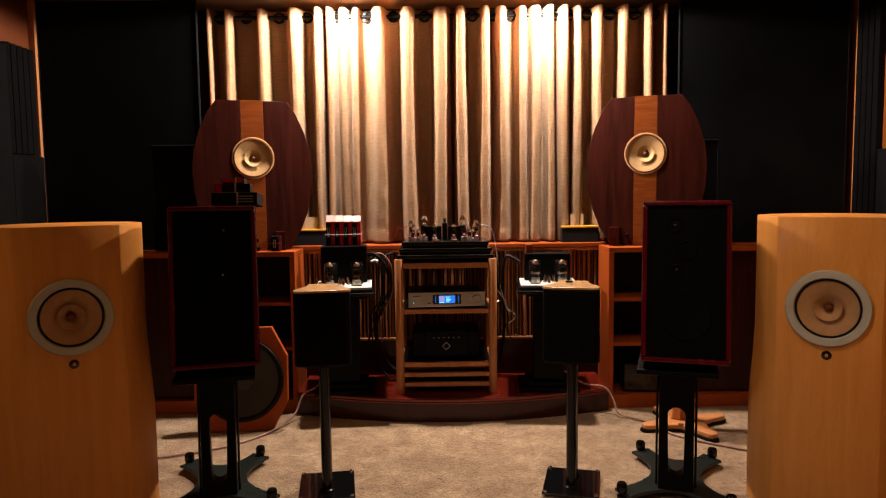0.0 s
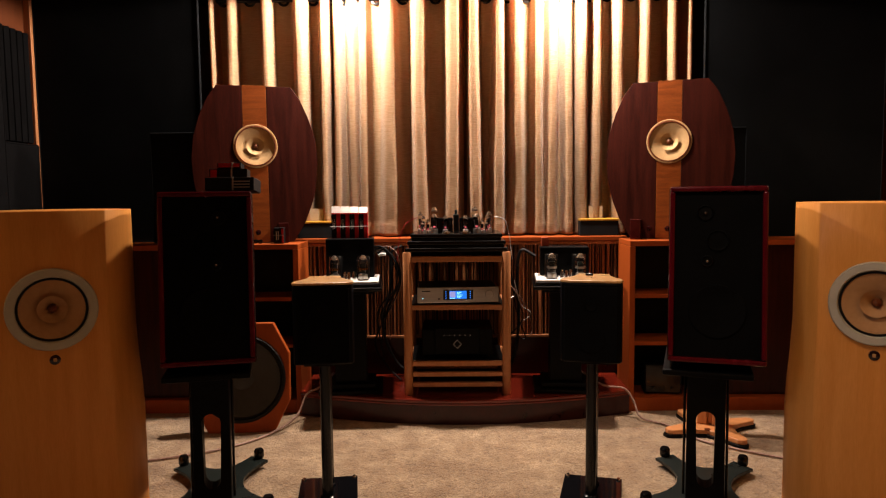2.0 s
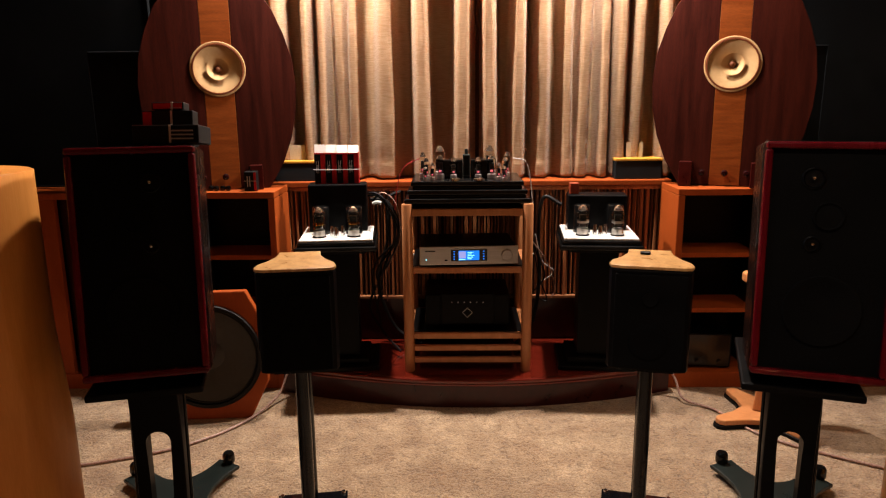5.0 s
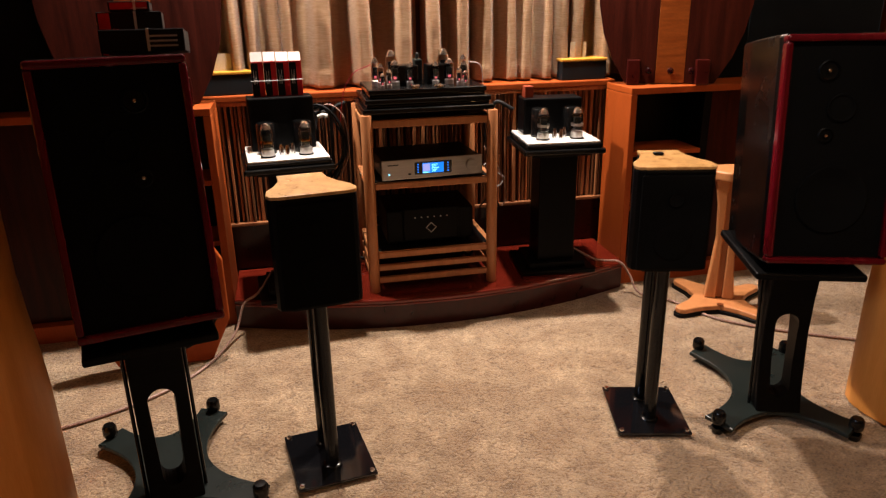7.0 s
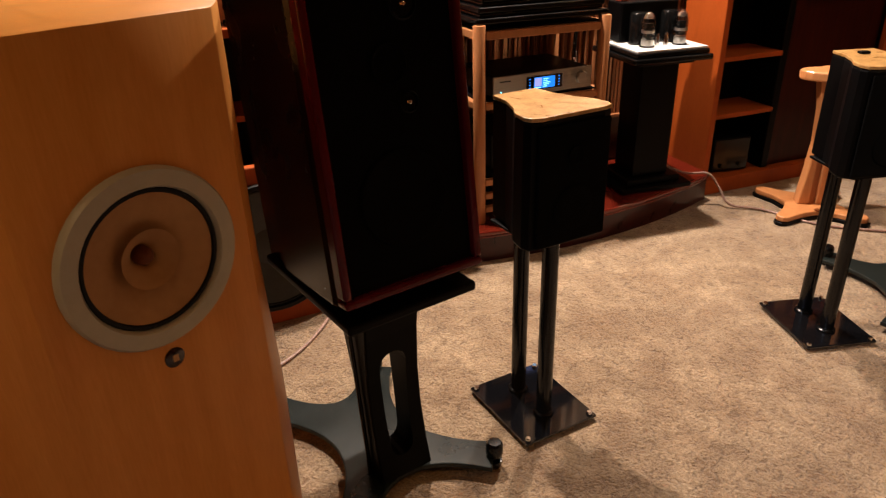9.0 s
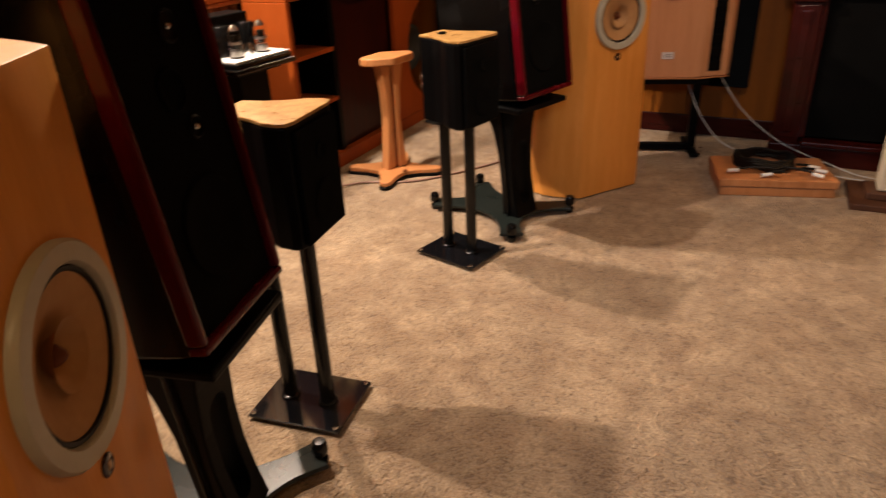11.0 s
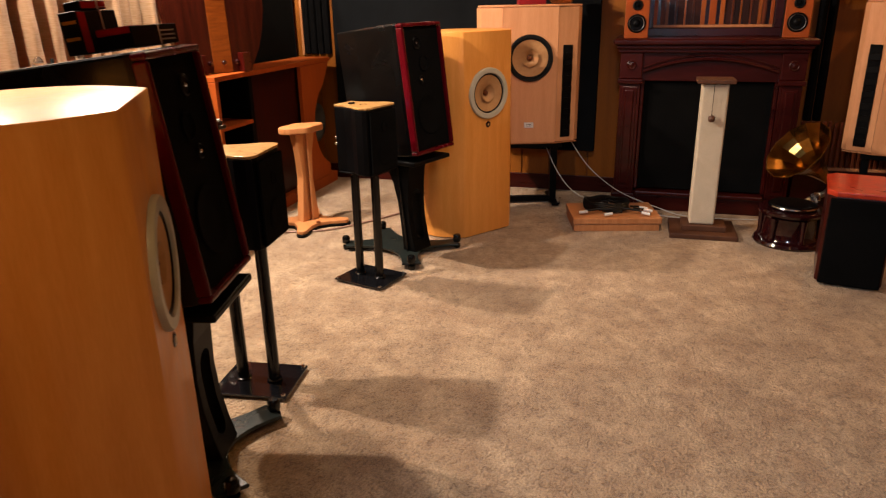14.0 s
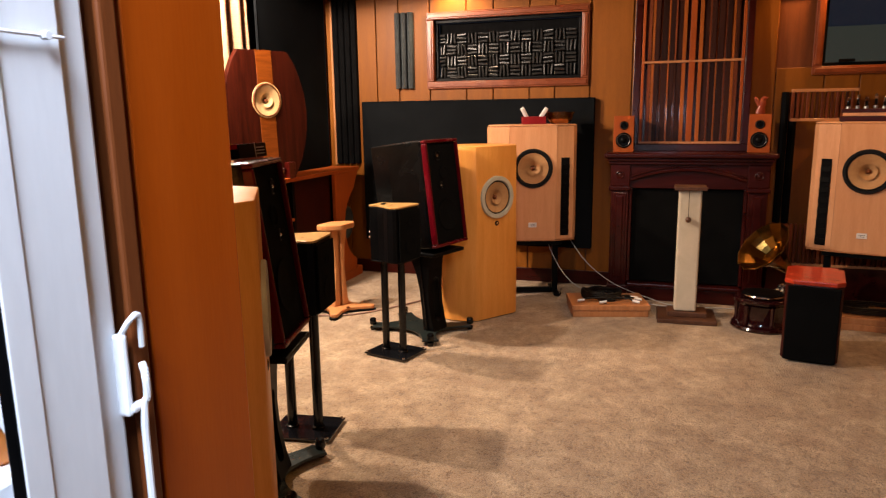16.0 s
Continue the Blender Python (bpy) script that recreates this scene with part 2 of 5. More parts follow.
def carpet_material():
    m = material("plush_carpet", (0.4, 0.3, 0.2), 1.0, spec=0.1)
    t = m.node_tree
    n, link = t.nodes, t.links.new
    b = n["Principled BSDF"]
    b.inputs["Sheen Weight"].default_value = 0.25
    b.inputs["Sheen Roughness"].default_value = 0.6
    co = n.new("ShaderNodeTexCoord")
    tuft, nap, worn, crevice_shade, patch = (n.new("ShaderNodeTexNoise") for _ in range(5))
    for a, s, d in ((tuft, 130, 4), (nap, 16, 5), (worn, 6.0, 4), (crevice_shade, 48, 3), (patch, 1.7, 3)):
        a.inputs["Scale"].default_value, a.inputs["Detail"].default_value = s, d
        link(co.outputs["Object"], a.inputs["Vector"])
    worn.inputs["Distortion"].default_value = 0.5
    crevice_shade.inputs["Distortion"].default_value = 1.2
    tuft.inputs["Roughness"].default_value = 0.72
    ramps = []
    # The last two ramps put shade between pile tufts into the colour.
    for a, lo, hi, c0, c1 in ((worn, 0.36, 0.64, (0.45, 0.296, 0.160), (0.63, 0.458, 0.276)), (patch, 0.40, 0.60, (0.86, 0.84, 0.82), (1, 1, 1)), (nap, 0.36, 0.64, (0.78, 0.76, 0.74), (1, 1, 1)), (crevice_shade, 0.32, 0.50, (0.60, 0.55, 0.50), (1, 1, 1)), (tuft, 0.38, 0.58, (0.62, 0.59, 0.56), (1.06, 1.06, 1.06))):
        r = n.new("ShaderNodeValToRGB")
        r.color_ramp.elements[0].position, r.color_ramp.elements[1].position = lo, hi
        r.color_ramp.elements[0].color, r.color_ramp.elements[1].color = (*c0, 1), (*c1, 1)
        link(a.outputs["Fac"], r.inputs[0])
        ramps.append(r)
    last = ramps[0].outputs[0]
    for r in ramps[1:]:
        x = n.new("ShaderNodeMix")
        x.data_type, x.blend_type = "RGBA", "MULTIPLY"
        x.inputs[0].default_value = 1.0
        link(last, x.inputs[6])
        link(r.outputs[0], x.inputs[7])
        last = x.outputs[2]
    link(last, b.inputs["Base Color"])
    add = n.new("ShaderNodeMath")
    add.operation = "MULTIPLY_ADD"
    add.inputs[1].default_value = 2.0
    link(crevice_shade.outputs["Fac"], add.inputs[0])
    link(tuft.outputs["Fac"], add.inputs[2])
    bp = n.new("ShaderNodeBump")
    bp.inputs["Strength"].default_value, bp.inputs["Distance"].default_value = 1.0, 0.010
    link(add.outputs[0], bp.inputs["Height"])
    link(bp.outputs[0], b.inputs["Normal"])
    return m


def linen_material():
    m = grained("slub_linen", (0.33, 0.206, 0.106), (0.54, 0.385, 0.232), 0.85, 0.0, (7, 7, 120), 3.0, 0.6, 5, detail=8, spec=0.2, contrast=(0.40, 0.60))
    n, link = m.node_tree.nodes, m.node_tree.links.new
    n["Principled BSDF"].inputs["Sheen Weight"].default_value = 0.2
    translucent = n.new("ShaderNodeBsdfTranslucent")
    translucent.inputs["Color"].default_value = (0.70, 0.34, 0.10, 1)
    mix = n.new("ShaderNodeMixShader")
    mix.inputs[0].default_value = 0.44
    link(n["Principled BSDF"].outputs[0], mix.inputs[1])
    link(translucent.outputs[0], mix.inputs[2])
    link(mix.outputs[0], n["Material Output"].inputs["Surface"])
    return m


carpet, linen = carpet_material(), linen_material()


# ---- building helpers ----
def rooted(name, m, label, category, group=""):
    ob = new(name)
    ob.matrix_basis = m
    ob.empty_display_size = 0.1
    return tagged(ob, label, category, group)


def part(name, bm, mat, parent=None, label="", smooth=False):
    me = bpy.data.meshes.new(name)
    bm.to_mesh(me)
    bm.free()
    me.materials.append(mat)
    if smooth:
        me.shade_smooth()
        me.set_sharp_from_angle(angle=radians(40))
    ob = new(name, me)
    ob.parent = parent
    if label:
        ob["label"] = label
    return ob


def setting(name, bm, mat, label, category):
    return tagged(part(name, bm, mat), label, category, kind="structure")


def thing(name, bm, mat, m, label, category, group="", smooth=False):
    ob = part(name, bm, mat, None, "", smooth)
    ob.matrix_basis = m
    return tagged(ob, label, category, group)


def bx(x0, x1, y0, y1, z0, z1, bevel=0.004, seg=2):
    bm = bmesh.new()
    bmesh.ops.create_cube(bm, size=1, matrix=Matrix.LocRotScale(((x0 + x1) / 2, (y0 + y1) / 2, (z0 + z1) / 2), None, (abs(x1 - x0), abs(y1 - y0), abs(z1 - z0))))
    if bevel:
        bmesh.ops.bevel(bm, geom=bm.edges[:], offset=bevel, segments=seg, affect="EDGES", profile=0.5)
    return bm


def join(*bms):
    me = bpy.data.meshes.new("temporary")
    first = bms[0]
    for b in bms[1:]:
        b.to_mesh(me)
        first.from_mesh(me)
        b.free()
    bpy.data.meshes.remove(me)
    return first


def moved(bm, m):
    bmesh.ops.transform(bm, matrix=m, verts=bm.verts[:])
    return bm


def prism(points, depth, bevel=0.003, seg=2, m=None):
    """A plan outline in x, y pushed up by depth."""
    bm = bmesh.new()
    low = [bm.verts.new((x, y, 0)) for x, y in points]
    high = [bm.verts.new((x, y, depth)) for x, y in points]
    count = len(points)
    bm.faces.new(low[::-1])
    bm.faces.new(high)
    for i in range(count):
        bm.faces.new((low[i], low[(i + 1) % count], high[(i + 1) % count], high[i]))
    bmesh.ops.recalc_face_normals(bm, faces=bm.faces[:])
    if bevel:
        rim = [e for e in bm.edges if abs(e.verts[0].co.z - e.verts[1].co.z) < 1e-6]
        bmesh.ops.bevel(bm, geom=rim, offset=bevel, segments=seg, affect="EDGES", profile=0.5)
    if m:
        moved(bm, m)
    return bm


def flared(points, levels, straight):
    """A plan lofted through (height, widening) levels; the front, within straight of the middle, stays true."""
    bm = bmesh.new()
    rings = []
    for z, wide in levels:
        rings.append([bm.verts.new((math.copysign(min(abs(x), straight) + max(abs(x) - straight, 0) * (1 + (wide - 1) * 3), x), y, z)) for x, y in points])
    for a, b in zip(rings, rings[1:]):
        for k in range(len(points)):
            m = (k + 1) % len(points)
            bm.faces.new((a[k], a[m], b[m], b[k]))
    bm.faces.new(rings[0][::-1])
    bm.faces.new(rings[-1])
    bmesh.ops.recalc_face_normals(bm, faces=bm.faces[:])
    rim = [e for e in bm.edges if e.verts[0].co.z > levels[-1][0] - 1e-4 and e.verts[1].co.z > levels[-1][0] - 1e-4]
    bmesh.ops.bevel(bm, geom=rim, offset=0.003, segments=2, affect="EDGES", profile=0.5)
    return bm


def lathe(profile, seg=40, m=None):
    """Turn (radius, height) pairs round z."""
    bm = bmesh.new()
    rings = []
    for r, z in profile:
        if r < 1e-6:
            rings.append([bm.verts.new((0, 0, z))])
        else:
            rings.append([bm.verts.new((r * math.cos(2 * math.pi * i / seg), r * math.sin(2 * math.pi * i / seg), z)) for i in range(seg)])
    for a, b in zip(rings, rings[1:]):
        for i in range(seg):
            j = (i + 1) % seg
            corners = [a[i % len(a)], a[j % len(a)], b[j % len(b)], b[i % len(b)]]
            corners = list(dict.fromkeys(corners))
            if len(corners) > 2:
                bm.faces.new(corners)
    bmesh.ops.recalc_face_normals(bm, faces=bm.faces[:])
    if m:
        moved(bm, m)
    return bm


def rod(a, b, r, seg=16):
    a, b = Vector(a), Vector(b)
    bm = lathe([(0, 0), (r * 0.9, 0), (r, r * 0.1), (r, (b - a).length - r * 0.1), (r * 0.9, (b - a).length), (0, (b - a).length)], seg)
    return moved(bm, Matrix.Translation(a) @ (b - a).to_track_quat("Z", "Y").to_matrix().to_4x4())


def pipe(points, r, seg=8, smooth=6):
    """A round cord through points, by Catmull-Rom."""
    pts = [Vector(p) for p in points]
    ext = [2 * pts[0] - pts[1]] + pts + [2 * pts[-1] - pts[-2]]
    line = []
    for i in range(1, len(ext) - 2):
        a, b, c, d = ext[i - 1:i + 3]
        for k in range(smooth):
            t = k / smooth
            line.append(0.5 * (2 * b + (c - a) * t + (2 * a - 5 * b + 4 * c - d) * t * t + (3 * b - a - 3 * c + d) * t ** 3))
    line.append(pts[-1])
    bm = bmesh.new()
    rings = []
    for i, p in enumerate(line):
        way = (line[min(i + 1, len(line) - 1)] - line[max(i - 1, 0)]).normalized()
        side = way.cross(Vector((0.3, 0.2, 1))).normalized()
        up = side.cross(way)
        rings.append([bm.verts.new(p + r * (math.cos(2 * math.pi * k / seg) * side + math.sin(2 * math.pi * k / seg) * up)) for k in range(seg)])
    for a, b in zip(rings, rings[1:]):
        for k in range(seg):
            bm.faces.new((a[k], a[(k + 1) % seg], b[(k + 1) % seg], b[k]))
    bm.faces.new(rings[0][::-1])
    bm.faces.new(rings[-1])
    return bm


def bored(ob, cutters):
    """Cuts the closed forms out of a part's mesh."""
    me = bpy.data.meshes.new("cutter")
    join(*cutters).to_mesh(me)
    cutter = new("cutter", me)
    cutter.parent = ob.parent
    mod = ob.modifiers.new("bore", "BOOLEAN")
    mod.operation, mod.object, mod.solver = "DIFFERENCE", cutter, "EXACT"
    graph = bpy.context.evaluated_depsgraph_get()
    graph.update()
    cut = bpy.data.meshes.new_from_object(ob.evaluated_get(graph))
    ob.modifiers.clear()
    ob.data = cut
    bpy.data.objects.remove(cutter)
    return ob


def drum(x, y, z, r, depth, tilt=0.0):
    """A closed cylinder behind a driver that faces -y."""
    return lathe([(0, -depth), (r, -depth), (r, 0.03), (0, 0.03)], 48, pose(x, y, z, tilt) @ FRONT)


def arc(p, q, bulge, count=8):
    """Points from p to q on an arc that swells by bulge to the right of the way."""
    (x0, y0), (x1, y1) = p, q
    nx, ny = (y1 - y0), -(x1 - x0)
    d = math.hypot(nx, ny)
    return [(x0 + (x1 - x0) * t + nx / d * bulge * 4 * t * (1 - t), y0 + (y1 - y0) * t + ny / d * bulge * 4 * t * (1 - t)) for t in (i / count for i in range(count))]


FRONT = pose(0, 0, 0, 90)      # turns a form's z towards the viewer's side (-y)


# ---- the room ----
NORTH, EAST, WEST, SOUTH, TOP = 4.58, 2.50, -2.386, -2.3, 2.42
setting("floor", bx(-4.6, EAST + 0.15, SOUTH - 0.15, NORTH + 0.15, -0.12, 0, 0), carpet, "beige plush cut-pile carpet with worn patches", "carpet")
setting("ceiling", bx(-4.6, EAST + 0.15, SOUTH - 0.15, NORTH + 0.15, TOP, TOP + 0.12, 0), plaster, "dim plaster ceiling lit warm by downlights", "ceiling")
setting("wall_north", bx(WEST - 0.135, EAST + 0.15, NORTH, NORTH + 0.15, 0, TOP, 0), dark_wall, "dark wall behind the curtains", "wall")
setting("wall_south", bx(-4.6, EAST + 0.15, SOUTH - 0.15, SOUTH, 0, TOP, 0), panel_wood, "wood-panelled wall behind the listening room", "wall")

# west wall with the doorway
setting("wall_west", join(bx(-2.607, -2.482, 1.888, 2.60, 0, TOP, 0.003), bx(-2.607, WEST, 2.601, NORTH, 0, TOP, 0.003), bx(-2.607, WEST, SOUTH, 0.30, 0, TOP, 0.003), bx(-2.607, -2.482, 0.302, 1.886, 2.08, TOP, 0.003)), casing_wood, "brown wood wall ending at an open doorway", "wall")
setting("door_jamb", bx(-2.6045, -2.480, 1.874, 1.8875, 0, 2.078, 0.002), jamb_wood, "orange varnished jamb board of the doorway", "door jamb")
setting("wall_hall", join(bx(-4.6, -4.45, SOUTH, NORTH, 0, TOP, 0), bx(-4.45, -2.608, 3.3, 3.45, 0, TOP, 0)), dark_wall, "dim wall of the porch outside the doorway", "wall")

# east wall: backing with two openings, then upright boards
W1 = (2.165, 3.355, 1.615, 2.105)      # y0, y1, z0, z1 of the openings
W2 = (-0.62, 0.53, 1.645, 2.12)
east = [bx(EAST + 0.012, EAST + 0.15, SOUTH, NORTH, 0, 1.60, 0), bx(EAST + 0.012, EAST + 0.15, SOUTH, NORTH, 2.121, TOP, 0)]
cuts = [SOUTH, W2[0], W2[1], W1[0], W1[1], NORTH]
for a, b in zip(cuts[::2], cuts[1::2]):
    east.append(bx(EAST + 0.012, EAST + 0.15, a, b, 1.60, 2.121, 0))
wall_east = setting("wall_east", join(*east), casing_wood, "wall of upright varnished wood boards with dark grooves", "wall")


def wall_board(y0, y1, z0, z1):
    ob = part("board", bx(EAST - 0.004, EAST + 0.012, y0 + 0.004, y1 - 0.004, z0, z1, 0.003, 1), panel_wood, wall_east)
    return ob


y, step = SOUTH, 0
while y < NORTH - 0.02:
    wide = (0.22, 0.31, 0.27, 0.20, 0.29)[step % 5]
    y1 = min(y + wide, NORTH)
    pieces = [(0.0, TOP)]
    for a, b, z0, z1 in (W1, W2):
        if y < b and y1 > a:
            pieces = [(0.0, z0), (z1, TOP)]
    for z0, z1 in pieces:
        wall_board(y, y1, z0, z1)
    y, step = y1, step + 1
setting("baseboard", join(bx(EAST - 0.02, EAST - 0.005, SOUTH, NORTH, 0, 0.11, 0.004), bx(WEST + 0.002, WEST + 0.016, 2.61, NORTH, 0, 0.11, 0.004)), mantel_wood, "dark stained baseboard along the walls", "baseboard")


def window(name, w, label):
    y0, y1, z0, z1 = w
    root = tagged(new(name), label, "window", kind="structure")
    wide = 0.055
    for a, b, c, d in ((y0 - wide, y1 + wide, z1 - 0.004, z1 + wide), (y0 - wide, y1 + wide, z0 - wide, z0 + 0.004), (y0 - wide, y0 + 0.004, z0 + 0.005, z1 - 0.005), (y1 - 0.004, y1 + wide, z0 + 0.005, z1 - 0.005)):
        part("window_frame", join(bx(EAST - 0.028, EAST + 0.0, a, b, c, d, 0.006, 3), bx(EAST - 0.036, EAST - 0.020, a + 0.012, b - 0.012, c + 0.012, d - 0.012, 0.006, 3)), frame_wood, root, "moulded red-brown frame")
    for a, b, c, d in ((y0 + 0.005, y1 - 0.005, z1 - 0.03, z1 - 0.002), (y0 + 0.005, y1 - 0.005, z0 + 0.002, z0 + 0.03), (y0 + 0.005, y0 + 0.03, z0 + 0.031, z1 - 0.031), (y1 - 0.03, y1 - 0.005, z0 + 0.031, z1 - 0.031)):
        part("sash", bx(EAST + 0.02, EAST + 0.05, a, b, c, d, 0.004), black_satin, root, "black sash")
    return root


win = window("window_1", W1, "wide high window in a wood frame filled with black foam")
part("latch", bx(EAST - 0.002, EAST + 0.02, 3.10, 3.22, 1.64, 1.66, 0.004), black_gloss, win)
win2 = window("window_2", W2, "wide high window in a wood frame, dark outside")
part("pane", bx(EAST + 0.055, EAST + 0.06, W2[0] + 0.03, W2[1] - 0.03, W2[2] + 0.03, W2[3] - 0.03, 0), window_glass, win2).visible_shadow = False
part("latch", bx(EAST - 0.002, EAST + 0.02, 0.32, 0.42, 1.675, 1.695, 0.004), black_gloss, win2)
setting("backdrop", join(bx(3.6, 3.65, -1.6, 1.4, 1.2, 2.02, 0), bx(3.57, 3.60, 0.32, 0.35, 1.2, 2.02, 0)), dusk, "self-lit grey backdrop boards outside the dark window", "outside wall")

# ribbed foam in window_1, ribs in a basket pattern
foam_root = rooted("acoustic_foam", pose(0, 0, 0), "black basket-weave acoustic foam filling a window", "foam")
part("backing", bx(EAST + 0.075, EAST + 0.11, W1[0] + 0.03, W1[1] - 0.03, W1[2] + 0.03, W1[3] - 0.03, 0), foam_black, foam_root)
cell, rows_of = 0.088, 4
jitter = random.Random(12)
for r in range(rows_of):
    ribs = []
    for c in range(13):
        cy, cz = W1[0] + 0.045 + c * cell + 0.002, W1[2] + 0.035 + r * cell
        for k in range(3):
            o = k * cell / 3
            if (r + c) % 2:
                ribs.append(bx(EAST + 0.050, EAST + 0.078, cy + 0.003, cy + cell - 0.003, cz + o + 0.006, cz + o + cell / 3 - 0.006, 0.004, 1))
            else:
                ribs.append(bx(EAST + 0.050, EAST + 0.078, cy + o + 0.006, cy + o + cell / 3 - 0.006, cz + 0.003, cz + cell - 0.003, 0.004, 1))
    for rib in ribs:
        mid = sum((v.co for v in rib.verts), Vector()) / len(rib.verts)
        spin = Matrix.Translation(mid + Vector((jitter.uniform(-0.006, 0.008), 0, 0))) @ pose(0, 0, 0, jitter.uniform(-7, 7), jitter.uniform(-16, 10), jitter.uniform(-9, 9)) @ Matrix.Translation(-mid)
        part("rib", moved(rib, spin), rib_black, foam_root)

# black absorbers
def absorber(name, m, w, h, d, label, cloth=black_cloth):
    root = rooted(name, m, label, "acoustic panel", "black absorber panels")
    part("cloth", bx(-w / 2, w / 2, -d, 0, 0, h, 0.006), cloth, root)
    for x in (-w / 2 + 0.006, w / 2 - 0.006):
        part("edge_piping", rod((x, -d, 0.006), (x, -d, h - 0.006), 0.003, 8), cloth, root, "", True)
    for z in (0.006, h - 0.006):
        part("edge_piping", rod((-w / 2 + 0.006, -d, z), (w / 2 - 0.006, -d, z), 0.003, 8), cloth, root, "", True)
    return root


absorber("absorber_panel", pose(1.945, 4.33, 0.02), 1.03, 2.38, 0.016, "tall black cloth acoustic panel beside the curtain")
absorber("absorber_panel", pose(-1.895, 4.262, 0.9345), 0.94, 1.465, 0.016, "tall black cloth acoustic panel beside the curtain")
absorber("absorber_panel", pose(1.50, 4.262, 0.9345), 0.30, 0.62, 0.03, "small dark panel standing on a cabinet behind a speaker")
absorber("absorber_panel", pose(-1.55, 4.205, 0.9345), 0.30, 0.62, 0.03, "small dark panel standing on a cabinet behind a speaker")
absorber("absorber_panel", pose(EAST - 0.02, 3.02, 0.30, 0, 0, 90), 1.93, 1.17, 0.05, "wide low black acoustic panel on the boarded wall").matrix_basis = pose(EAST - 0.012, 3.02, 0.30, 0, 0, -90)

absorber("absorber_panel", pose(WEST + 0.012, 3.395, 0.30, 0, 0, 90), 0.98, 1.78, 0.05, "wide black acoustic panel on the orange wall", foam_black)


absorber("absorber_panel", pose(WEST + 0.010, 4.045, 0.94, 0, 0, 90), 0.30, 0.555, 0.04, "small black acoustic panel under foam strips on the wall", foam_black)


def foam_strip(m, h, ridges, label, mat=foam_grey):
    root = rooted("foam_strip", m, label, "foam strip", "ridged foam strips")
    for k in range(ridges):
        part("ridge", moved(prism([(-0.026, 0), (0.026, 0), (0.020, -0.03), (0, -0.045), (-0.020, -0.03)], h, 0.003, 1), pose(k * 0.055, 0, 0)), mat, root)
    return root


foam_strip(pose(EAST - 0.008, 3.66, 1.57, 0, 0, -90), 0.60, 3, "short ridged grey foam strip on the boarded wall")
foam_strip(pose(EAST - 0.008, 4.22, 0.95, 0, 0, -90), 1.40, 4, "long ridged dark grey foam strips near the corner", foam_black)
foam_strip(pose(WEST + 0.008, 3.925, 1.50, 0, 0, 90), 0.60, 5, "ridged grey foam strips on the west wall", foam_black)
foam_strip(pose(EAST - 0.008, 0.735, 0.55, 0, 0, -90), 0.93, 2, "dark ridged foam strip beside the fireplace", foam_black)

setting("trim", join(bx(2.470, 2.488, 4.250, 4.268, 0.94, TOP, 0.003), bx(-2.384, -2.348, 4.195, 4.220, 0.94, TOP, 0.003)), oak, "pale wood batten at the corner of the black panel", "trim")

# window ledge with upright slats under the curtains
ledge = tagged(new("ledge"), "wooden ledge over a slatted wood panel under the curtains", "ledge", kind="structure")
part("sill", bx(-1.0, 1.0, 4.29, NORTH - 0.002, 0.915, 0.945, 0.006), ginger, ledge)
part("lower_board", bx(-1.0, 1.0, 4.322, 4.35, 0.137, 0.352, 0.004), mantel_wood, ledge)
part("rail", bx(-1.0, 1.0, 4.300, 4.325, 0.3525, 0.368, 0.003), slat_wood, ledge)
part("rail", bx(-1.0, 1.0, 4.300, 4.325, 0.897, 0.9145, 0.003), slat_wood, ledge)
part("backing", bx(-1.0, 1.0, 4.362, 4.375, 0.37, 0.914, 0.0), mantel_wood, ledge)
rnd = random.Random(4)
x = -0.99
while x < 0.98:
    w = rnd.choice((0.006, 0.008, 0.011, 0.016))
    dep = rnd.choice((0.0, 0.010, 0.024))
    part("slat", bx(x, x + w, 4.304 + dep, 4.361, 0.3685, 0.8965, 0.0015, 1), slat_wood, ledge)
    x += w + rnd.choice((0.005, 0.008, 0.013))

# sliding-door stile in the doorway
LOW, HIGH = -0.2219, 2.185
DOORWAY = Matrix.Translation((-3.051, 1.48, 1.363)) @ Matrix.Scale(0.86, 4) @ Matrix.Translation((3.04, -1.48, -1.363))
door = tagged(new("door_1"), "white aluminium sliding door frame with wire hooks, standing open", "door", kind="structure")
part("stile", join(bx(-2.673, -2.600, 1.925, 1.931, LOW, HIGH, 0.002), bx(-2.622, -2.600, 1.9312, 1.985, LOW, HIGH, 0.002), bx(-2.599, -2.564, 1.936, 1.985, LOW, HIGH, 0.004), bx(-2.678, -2.656, 1.9222, 1.9247, LOW, HIGH, 0.001)), white_paint, door)
part("gasket", bx(-2.674, -2.655, 1.9315, 1.944, LOW, HIGH, 0.002), black_satin, door, "black rubber gasket")
part("cross_bar", join(bx(-2.68, -2.60, 1.9195, 1.922, 1.4212, 1.4238, 0.001), rod((-2.618, 1.922, 1.4225), (-2.618, 1.916, 1.4225), 0.0034, 10)), white_paint, door)
part("casing", join(bx(-2.562, -2.5225, 1.945, 1.985, LOW, HIGH, 0.004), bx(-2.554, -2.534, 1.930, 1.9375, LOW, HIGH, 0.003)), casing_wood, door, "brown wood casing")
part("hook", pipe([(-2.568, 1.932, 1.175), (-2.565, 1.920, 1.193), (-2.557, 1.918, 1.194), (-2.552, 1.922, 1.165)], 0.0028), white_paint, door)
